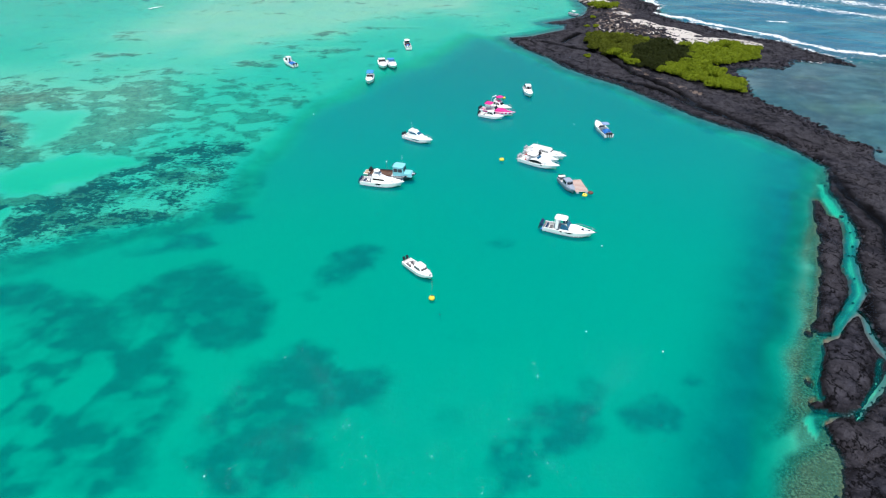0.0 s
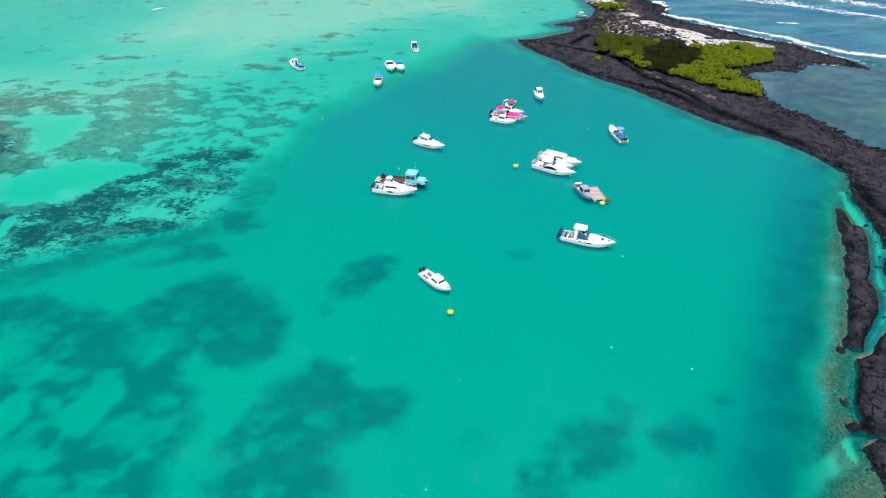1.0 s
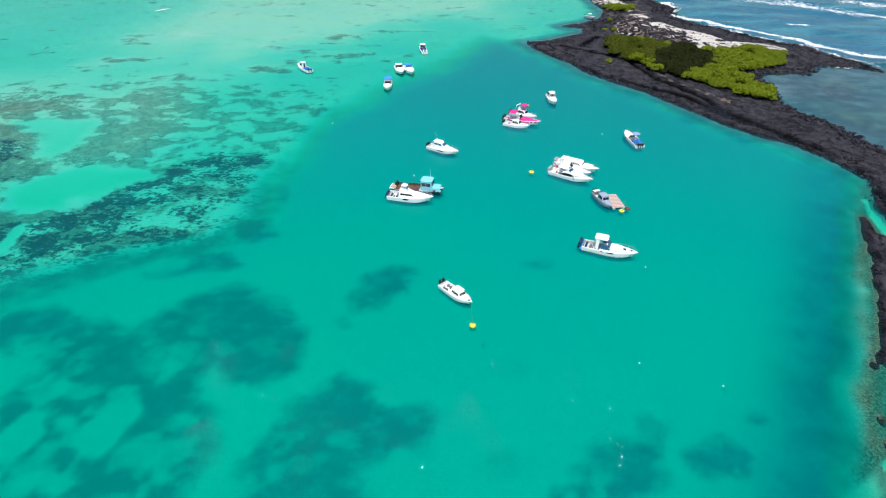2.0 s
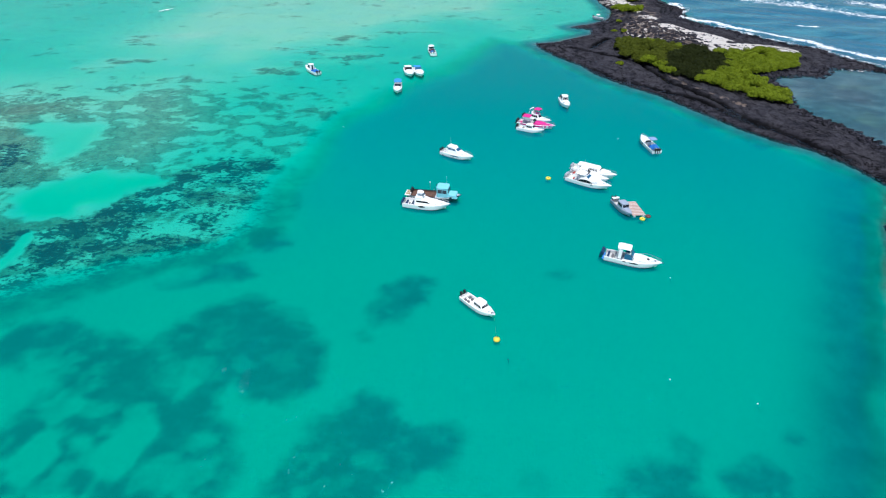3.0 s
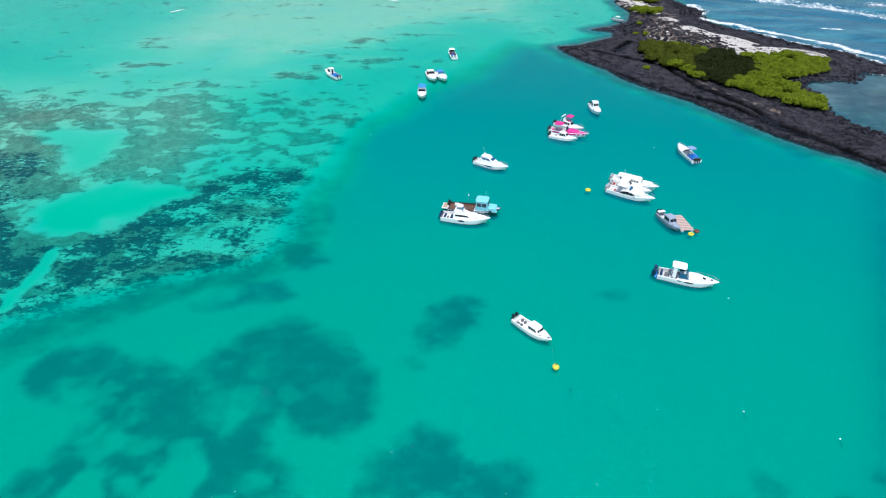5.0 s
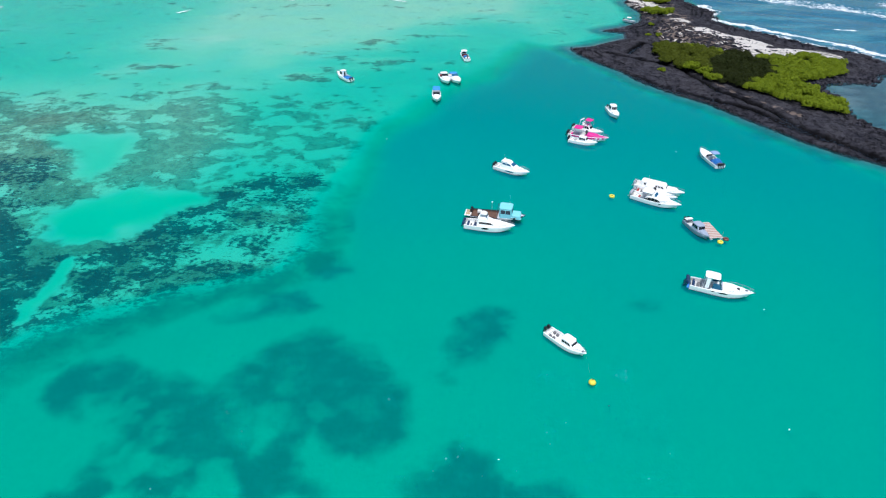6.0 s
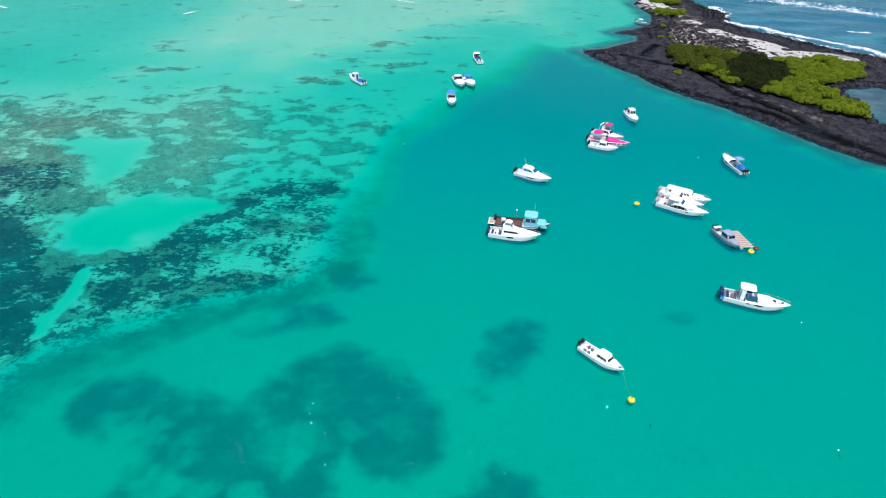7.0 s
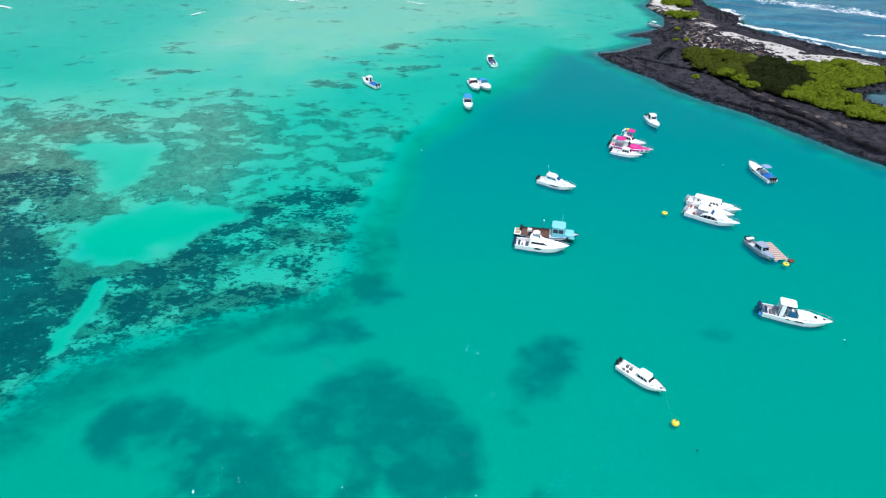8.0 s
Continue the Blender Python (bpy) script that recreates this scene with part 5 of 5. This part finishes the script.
def blue_canopy_launch():
    h = Hull(9.4, 3.0, 1.05, rise=0.4)
    b = start_boat("white launch with bright blue canvas canopy aft", "motorboat", -24.5, 217.1, -89, h, GEL, GEL, 0.42, well_material=DECKWHITE, size=(1.149, 1.03, 1.15))
    waterline_stripe(b, h)
    hardtop(b, -3.9, -0.5, 1.25, 2.3, 1.0, BLUECLOTH, STEEL, "canopy", 0.12)
    part("windscreen", pane([(-0.1, -1.1, 1.15), (-0.1, 1.1, 1.15), (-0.6, 1.0, 1.8), (-0.6, -1.0, 1.8)]), GLASS, b)
    part("trunk_cabin", loft([rounded(-0.2, 2.8, 1.05, 1.15, 0.45), rounded(0, 2.3, 0.95, 1.45, 0.4), rounded(0.4, 1.6, 0.75, 1.55, 0.35)]), GEL, b)
    seat(b, -1.3, 0.5, 0.32, 0.3, DECKWHITE)
    for y in (-0.45, 0.45):
        outboard(b, -5.0, y, 0.85, BLACK, 1.0)
    bow_rail(b, h, 0.62, STEEL, 0.4)
    return reshape(b, h.height)


def twin_launch(x, y, heading, blue, label):
    h = Hull(9.6, 3.1, 1.05, rise=0.4, transom=0.9)
    b = start_boat(label, "motorboat", x, y, heading, h, GEL, GEL, 0.4, well_material=DECKWHITE, size=(1.15, 1.15, 1.15))
    waterline_stripe(b, h)
    part("trunk_cabin", loft([rounded(-1.0, 2.8, 1.15, 1.1, 0.45), rounded(-0.7, 2.3, 1.0, 1.5, 0.45), rounded(-0.2, 1.6, 0.8, 1.62, 0.4)]), GEL, b)
    part("windscreen", pane([(-0.4, -1.1, 1.45), (-0.4, 1.1, 1.45), (-1.0, 1.0, 2.05), (-1.0, -1.0, 2.05)]), BLUEGLASS if blue else GLASS, b)
    if blue:
        part("canopy", slab(-3.4, -1.6, 1.15, 1.9, 2.0, 0.2, 0.06), BLUECLOTH, b)
        for q in (-1.0, 1.0):
            part("post", tube([(-2.5, q, 0.9), (-2.5, q, 1.95)], 0.03), STEEL, b)
    else:
        part("canopy", slab(-3.2, -1.4, 1.15, 2.0, 2.08, 0.2, 0.06), DECKWHITE, b)
        for q in (-1.0, 1.0):
            part("post", tube([(-2.4, q, 0.9), (-2.4, q, 2.05)], 0.03), STEEL, b)
        seat(b, -3.7, 0.0, 0.32, 0.9, REDCLOTH)
    for q in (-0.45, 0.45):
        outboard(b, -5.1, q, 0.85, BLACK, 1.0)
    bow_rail(b, h, 0.62, STEEL, 0.4)
    return reshape(b, h.height)


def dark_well_launch():
    h = Hull(9.6, 2.9, 1.0, rise=0.4, transom=0.92)
    b = start_boat("white launch with dark cockpit floor and small white roof", "motorboat", -13.0, 266.3, 99, h, GEL, GEL, 0.55, well_material=DARKDECK, size=(1.167, 1.03, 1.15))
    waterline_stripe(b, h)
    hardtop(b, -0.3, 1.8, 1.15, 2.2, 1.0, GEL, STEEL)
    part("windscreen", pane([(1.6, -1.0, 1.1), (1.6, 1.0, 1.1), (1.2, 0.9, 1.8), (1.2, -0.9, 1.8)]), GLASS, b)
    part("helm_console", slab(0.1, 0.6, 0.6, 0.3, 1.2, 0.1), REDCLOTH, b)
    seat(b, -0.8, 0.0, 0.32, 0.6, BLUECLOTH)
    part("stern_bench", slab(-4.4, -4.0, 1.1, 0.32, 0.8, 0.08), REDCLOTH, b)
    for y in (-0.55, 0.55):
        outboard(b, -5.1, y, 0.85, GEL, 1.1)
    return reshape(b, h.height)


def shoal_launch():
    h = Hull(9.4, 2.9, 1.05, rise=0.4, transom=0.92)
    b = start_boat("white launch with wheelhouse and bright blue cover aft", "motorboat", -58.6, 237.8, 128, h, GEL, GEL, 0.5, well_material=DECKWHITE, size=(1.064, 1.03, 1.15))
    waterline_stripe(b, h)
    cabin(b, -0.6, 1.7, 1.0, 1.0, 2.5, 0.5, 0.0, 0.9, GEL, GLASS, 2, 3, sill=0.4)
    soft_cover(b, -4.3, -1.2, 1.2, 1.05, 0.5, BLUECLOTH)
    for y in (-0.5, 0.5):
        outboard(b, -5.0, y, 0.85, BLACK, 1.0)
    bow_rail(b, h, 0.7, STEEL, 0.4)
    return reshape(b, h.height)


def wheelhouse_launch():
    h = Hull(9.0, 2.9, 1.1, rise=0.45)
    b = start_boat("white launch with wheelhouse and open stern", "motorboat", 32.4, 203.1, -88, h, GEL, GEL, 0.32, well_material=OFFWHITE, size=(1.111, 1.03, 1.15))
    waterline_stripe(b, h)
    cabin(b, -1.9, 0.6, 1.05, 1.1, 2.6, 0.7, 0.0, 0.88, GEL, GLASS, 2, 3, sill=0.45)
    part("trunk_cabin", loft([rounded(0.3, 2.9, 1.0, 1.2, 0.4), rounded(0.3, 2.4, 0.9, 1.6, 0.4), rounded(0.4, 1.9, 0.7, 1.7, 0.35)]), GEL, b)
    for y in (-0.45, 0.45):
        outboard(b, -4.8, y, 0.9, BLACK, 1.0)
    bow_rail(b, h, 0.64, STEEL, 0.45)
    return reshape(b, h.height)


def covered_launch():
    h = Hull(9.8, 3.1, 0.95, rise=0.45, transom=0.92, point=2.6)
    b = start_boat("white launch with faded blue top and bright blue cover over stern", "motorboat", 50.7, 169.5, 99, h, GEL, GEL, 0.55, well_material=OFFWHITE, size=(1.082, 1.03, 1.15))
    waterline_stripe(b, h)
    for side in (1, -1):
        part("hull_window", h.band(0.52, 0.66, 0.45, 0.85, side, True), GLASS, b)
    hardtop(b, -2.5, -0.5, 1.05, 2.55, 0.9, PALEBLUE, STEEL, "canopy", 0.1)
    soft_cover(b, -4.4, -2.2, 1.15, 1.1, 0.8, BLUECLOTH)
    part("helm_console", slab(-0.6, 0.0, 0.5, 0.3, 1.35, 0.1), DECKWHITE, b)
    seat(b, -1.3, 0.0, 0.32, 0.5, BLUECLOTH)
    part("windscreen", pane([(0.5, -0.9, 1.05), (0.5, 0.9, 1.05), (0.2, 0.8, 1.6), (0.2, -0.8, 1.6)]), GLASS, b)
    for y in (-0.65, 0, 0.65):
        outboard(b, -5.2, y, 0.8, BLACK, 1.0)
    bow_rail(b, h, 0.7, STEEL, 0.35)
    return reshape(b, h.height)


def beached_boat():
    h = Hull(7.6, 2.3, 0.9, rise=0.45)
    b = start_boat("small grey-white open boat lying close to the rocks", "motorboat", 72.7, 331.1, -62, h, PALEGREY, GEL, 0.6, well_material=OFFWHITE, name="open_boat", size=(1.079, 1.03, 1.15))
    for side in (1, -1):
        part("side_line", h.band(0.02, 0.95, 0.6, 0.95, side), GREYHULL, b)
    hardtop(b, -1.6, 0.4, 0.9, 1.9, 0.8, GEL, STEEL)
    part("thwart", slab(-2.5, -2.1, 0.9, 0.5, 0.6, 0.05), DECKWHITE, b)
    outboard(b, -4.1, 0, 0.75, BLACK, 0.9)
    return reshape(b, h.height)


def small_float(x, y, material=None, label="small white net float on the water"):
    b = thing("net_float", label, "float", x, y, 0.05, 0, "small floats")
    r = 0.13
    rings = [[(r * math.sin(a) * math.cos(2 * math.pi * i / 10) + 0.001, r * math.sin(a) * math.sin(2 * math.pi * i / 10), -r * math.cos(a)) for i in range(10)] for a in (0.3, 0.8, 1.3, 1.8, 2.3, 2.85)]
    part("ball", loft(rings), material or GEL, b)
    part("weed_line", tube([(0, 0, -0.1), (0.1, -0.3, -0.5), (0.2, -0.7, -0.9)], 0.025), BLACK, b)
    return b


def rope(points, label):
    bm = tube(points, 0.01, 5)
    me = bpy.data.meshes.new("mooring_rope")
    bm.to_mesh(me)
    bm.free()
    me.materials.append(ROPE)
    return tagged(new("mooring_rope", me), label, "rope", "mooring ropes")


sport_cruiser()
near_launch()
white_cruiser()
fishing_boat()
arch_cruiser()
middle_cruiser()
ferry_launch()
grey_launch()
wooden_raft()
pink_cruiser()
small_white_launch()
pink_top_cruiser()
hardtop_cruiser()
blue_canopy_launch()
twin_launch(-21.3, 236.0, -79, False, "white launch with white canopy, moored to its twin")
twin_launch(-17.6, 236.1, -76, True, "white launch with blue canopy, moored to its twin")
dark_well_launch()
shoal_launch()
wheelhouse_launch()
covered_launch()
beached_boat()
dome_buoy(0.1, 86.7, YELLOW, "round yellow mooring buoy with steel eye")
ring_buoy(18.4, 148.0, YELLOW, "yellow ring buoy floating alone on open water", 0.72)
dome_buoy(23.5, 198.6, YELLOW, "yellow mooring buoy behind the magenta boats", 0.6)
ring_buoy(36.9, 127.6, YELLOW, "yellow ring buoy at the end of a raft")
ring_buoy(38.6, 128.8, RED, "red-brown ring buoy at the end of a raft")
for fx, fy in ((38.8, 72.6), (27.0, 77.6), (36.0, 105.0), (-39.0, 182.0), (43.2, 174.6)):
    small_float(fx, fy)
small_float(1.6, 82.0, BLACK, "small black net float on the water")
rope([(0.05, 91.9, 0.9), (0.1, 90.0, 0.35), (0.1, 87.3, 0.3)], "thin pale rope from launch bow to yellow buoy")


# ---- plants and loose rocks ----
def leaf_material(name, dark, light):
    n = Nodes(name)
    v = n.noise(0.9, 4, 0.6)
    island = n.add("ShaderNodeNewGeometry").outputs["Random Per Island"]
    c = n.mix(n.math("ADD", n.math("MULTIPLY", v, 0.5), n.math("MULTIPLY", island, 0.5)), dark, light)
    skin = n.add("ShaderNodeBsdfPrincipled")
    n.put(skin.inputs["Base Color"], c)
    skin.inputs["Roughness"].default_value = 0.7
    skin.inputs["Specular IOR Level"].default_value = 0.12
    glow = n.add("ShaderNodeBsdfTranslucent")
    n.put(glow.inputs["Color"], c)
    both = n.add("ShaderNodeMixShader")
    both.inputs[0].default_value = 0.35
    n.put(both.inputs[1], skin.outputs[0])
    n.put(both.inputs[2], glow.outputs[0])
    n.put(n.out.inputs["Surface"], both.outputs[0])
    return n.mat


BARK = plain_material("grey_brown_bark", (0.10, 0.075, 0.055), 0.9, grain=0.4)
LEAF = leaf_material("yellow_green_mangrove_leaf", (0.085, 0.130, 0.007), (0.27, 0.34, 0.016))
LEAFMID = leaf_material("olive_green_mangrove_leaf", (0.042, 0.060, 0.007), (0.135, 0.160, 0.014))
LEAFDARK = leaf_material("dark_green_mangrove_leaf", (0.012, 0.018, 0.004), (0.040, 0.052, 0.010))


def crown_mesh(seed, leaves, radius, height):
    """An uneven crown of small leaf sprays round several lobes."""
    rng = random.Random(seed)
    lobes = [(rng.uniform(-0.6, 0.6) * radius, rng.uniform(-0.6, 0.6) * radius, height * rng.uniform(0.35, 0.75), radius * rng.uniform(0.35, 0.6)) for _ in range(7)]
    co, faces = [], []
    for _ in range(leaves):
        lx, ly, lz, lr = rng.choice(lobes)
        d = Vector((rng.gauss(0, 1), rng.gauss(0, 1), abs(rng.gauss(0, 0.9)) - 0.25)).normalized()
        p = Vector((lx, ly, lz)) + d * lr * rng.uniform(0.72, 1.05) * (1, 1, 0.8)[0]
        p.z = max(p.z * 0.9, 0.15)
        nrm = (d + Vector((rng.gauss(0, 0.5), rng.gauss(0, 0.5), rng.gauss(0.5, 0.4)))).normalized()
        a = nrm.orthogonal().normalized()
        a.rotate(Matrix.Rotation(rng.uniform(0, 6.28), 3, nrm))
        b = nrm.cross(a)
        s = rng.uniform(0.2, 0.4)
        k = len(co)
        co += [p - a * s, p + b * s * 0.55, p + a * s + nrm * s * 0.2, p - b * s * 0.55]
        faces.append((k, k + 1, k + 2, k + 3))
    me = bpy.data.meshes.new("crown")
    me.from_pydata([tuple(c) for c in co], [], faces)
    return me


def make_shrub(seed, radius, height, leaf, leaves, label):
    rng = random.Random(seed)
    shrub = thing("mangrove_shrub", label, "shrub", 0, 0, -50, 0, "mangrove shrubs")
    bm = bmesh.new()
    for _ in range(6):
        a, r = rng.uniform(0, 6.28), radius * rng.uniform(0.3, 0.6)
        tip = Vector((math.cos(a) * r, math.sin(a) * r, height * 0.55))
        tube([(0.1 * math.cos(a), 0.1 * math.sin(a), -0.3), tip * 0.5 + Vector((0, 0, 0.2)), tip], 0.07, 5, bm)
    part("stems", bm, BARK, shrub)
    me = crown_mesh(seed, leaves, radius, height)
    me.materials.append(leaf)
    crown = new("crown", me)
    crown.parent = shrub
    return shrub


THICKET = [(67, 275), (73, 283), (84, 278), (95, 270), (105, 260), (119, 266), (130, 266), (136, 254), (131, 245), (119, 240), (106, 236),
           (110, 226), (111, 212), (109, 203), (103, 202), (98, 210), (89, 222), (84, 229), (78, 235), (73, 246), (67, 257)]
# shrubs within this outline get the darkest leaves
DARK_PATCH = [(79, 247), (94, 266), (108, 264), (105, 246), (95, 233), (84, 227), (79, 234)]
OLIVE = [(64, 262), (68, 283), (80, 283), (93, 272), (94, 262), (79, 242), (71, 250)]
FAR_CLUMPS = [(88, 351, 5), (93, 348, 5), (97, 346, 4), (97, 381, 6), (103, 378, 6), (94, 392, 6), (104, 392, 7), (75, 304, 3.0), (78, 300, 2.5), (100, 207, 3.2), (62, 248, 1.0), (101, 220, 2.0), (80, 322, 1.5)]


def ground_under(x, y):
    ax, ay = np.array([float(x)]), np.array([float(y)])
    return float(land_height(ax, ay, land_inside(ax, ay))[0])


def build_shrubs():
    rng = random.Random(11)
    bright = [make_shrub(100 + i, 2.6, 3.0, LEAF, 1300, "yellow-green mangrove shrub on black lava") for i in range(4)]
    dark_shrubs = [make_shrub(200 + i, 2.7, 3.6, LEAFDARK, 1300, "dark green mangrove shrub among paler ones") for i in range(2)]
    spots = []
    tries = 0
    while len(spots) < 275 and tries < 12000:
        tries += 1
        x, y = rng.uniform(64, 138), rng.uniform(200, 285)
        if inside(np.array([x]), np.array([y]), THICKET)[0] > 0.6 and all((x - a) ** 2 + (y - b) ** 2 > 2.15 ** 2 for a, b, _ in spots):
            spots.append((x, y, 1.0))
    for cx, cy, r in FAR_CLUMPS:
        n = max(1, int(r * r / 5))
        for _ in range(n):
            a, q = rng.uniform(0, 6.28), r * math.sqrt(rng.random()) * 0.8
            spots.append((cx + q * math.cos(a), cy + q * math.sin(a), min(1.0, 0.35 + r * 0.2)))
    olive = [make_shrub(300 + i, 2.6, 3.2, LEAFMID, 1300, "olive-green mangrove shrub on black lava") for i in range(2)]
    free = {id(o): o for o in bright + dark_shrubs + olive}
    for x, y, size in spots:
        dark = inside(np.array([x]), np.array([y]), DARK_PATCH)[0] > rng.uniform(-1.5, 1.5)
        dull = inside(np.array([x]), np.array([y]), OLIVE)[0] > rng.uniform(-3, 3)
        model = rng.choice(dark_shrubs if dark else olive if dull else bright)
        s = size * rng.uniform(0.65, 1.35)
        m = pose(x, y, ground_under(x, y), 0, 0, rng.uniform(0, 360)) @ Matrix.Diagonal((s, s, s * rng.uniform(0.75, 1.1), 1))
        if id(model) in free:
            free.pop(id(model)).matrix_world = m
        else:
            c = copy_thing(model, m)
            c.matrix_basis = m


def build_boulders():
    """Loose lava blocks along the surf and over the rubble slope."""
    rng = random.Random(23)
    base = bmesh.new()
    bmesh.ops.create_icosphere(base, subdivisions=1, radius=1.0)
    ball = [v.co.copy() for v in base.verts]
    tris = [[v.index for v in f.verts] for f in base.faces]
    base.free()
    co, faces = [], []

    def block(x, y, z, r):
        k = len(co)
        sx, sy, sz = r * rng.uniform(0.7, 1.3), r * rng.uniform(0.7, 1.3), r * rng.uniform(0.45, 0.9)
        turn = Matrix.Rotation(rng.uniform(0, 6.28), 3, "Z")
        for v in ball:
            p = turn @ Vector((v.x * sx, v.y * sy, v.z * sz)) * rng.uniform(0.8, 1.15)
            co.append((x + p.x, y + p.y, z + p.z))
        faces.extend([[k + i for i in t] for t in tris])

    xs, ys, rs = [], [], []
    surf = [p for p in OCEAN_SHORE if 150 < p[1] < 440]
    for (ax, ay), (bx, by) in zip(surf, surf[1:]):
        for _ in range(int(math.hypot(bx - ax, by - ay) * 4.0)):
            t = rng.random()
            xs.append(ax + (bx - ax) * t + rng.gauss(-1.5, 2.2))
            ys.append(ay + (by - ay) * t + rng.gauss(-1.5, 2.2))
            rs.append(rng.uniform(0.25, 0.9))
    for (ax, ay), (bx, by) in zip(LAGOON_SHORE[9:], LAGOON_SHORE[10:]):
        for _ in range(int(math.hypot(bx - ax, by - ay) * 1.6)):
            t = rng.random()
            xs.append(ax + (bx - ax) * t + rng.gauss(0.6, 0.8))
            ys.append(ay + (by - ay) * t + rng.gauss(0.3, 0.8))
            rs.append(rng.uniform(0.15, 0.5))
    for _ in range(3000):
        x, y = rng.uniform(78, 142), rng.uniform(264, 330)
        if max(inside(np.array([x]), np.array([y]), RUBBLE)[0], inside(np.array([x]), np.array([y]), SAND_STRIP)[0] - 3 + 3 * rng.random() ** 6) > -1.0:
            xs.append(x)
            ys.append(y)
            rs.append(rng.uniform(0.25, 0.95))
    ax, ay = np.array(xs), np.array(ys)
    d = land_inside(ax, ay)
    z = land_height(ax, ay, d)
    for x, y, h, r, q in zip(xs, ys, z, rs, d):
        if q > -2.0:
            block(x, y, max(h, -0.3) + 0.2 * r, r)
    me = bpy.data.meshes.new("loose_rocks")
    me.from_pydata(co, [], faces)
    me.materials.append(LAVA)
    tagged(new("loose_rocks", me), "loose black lava blocks along the shore", "rocks", kind="stuff")


build_shrubs()
build_boulders()
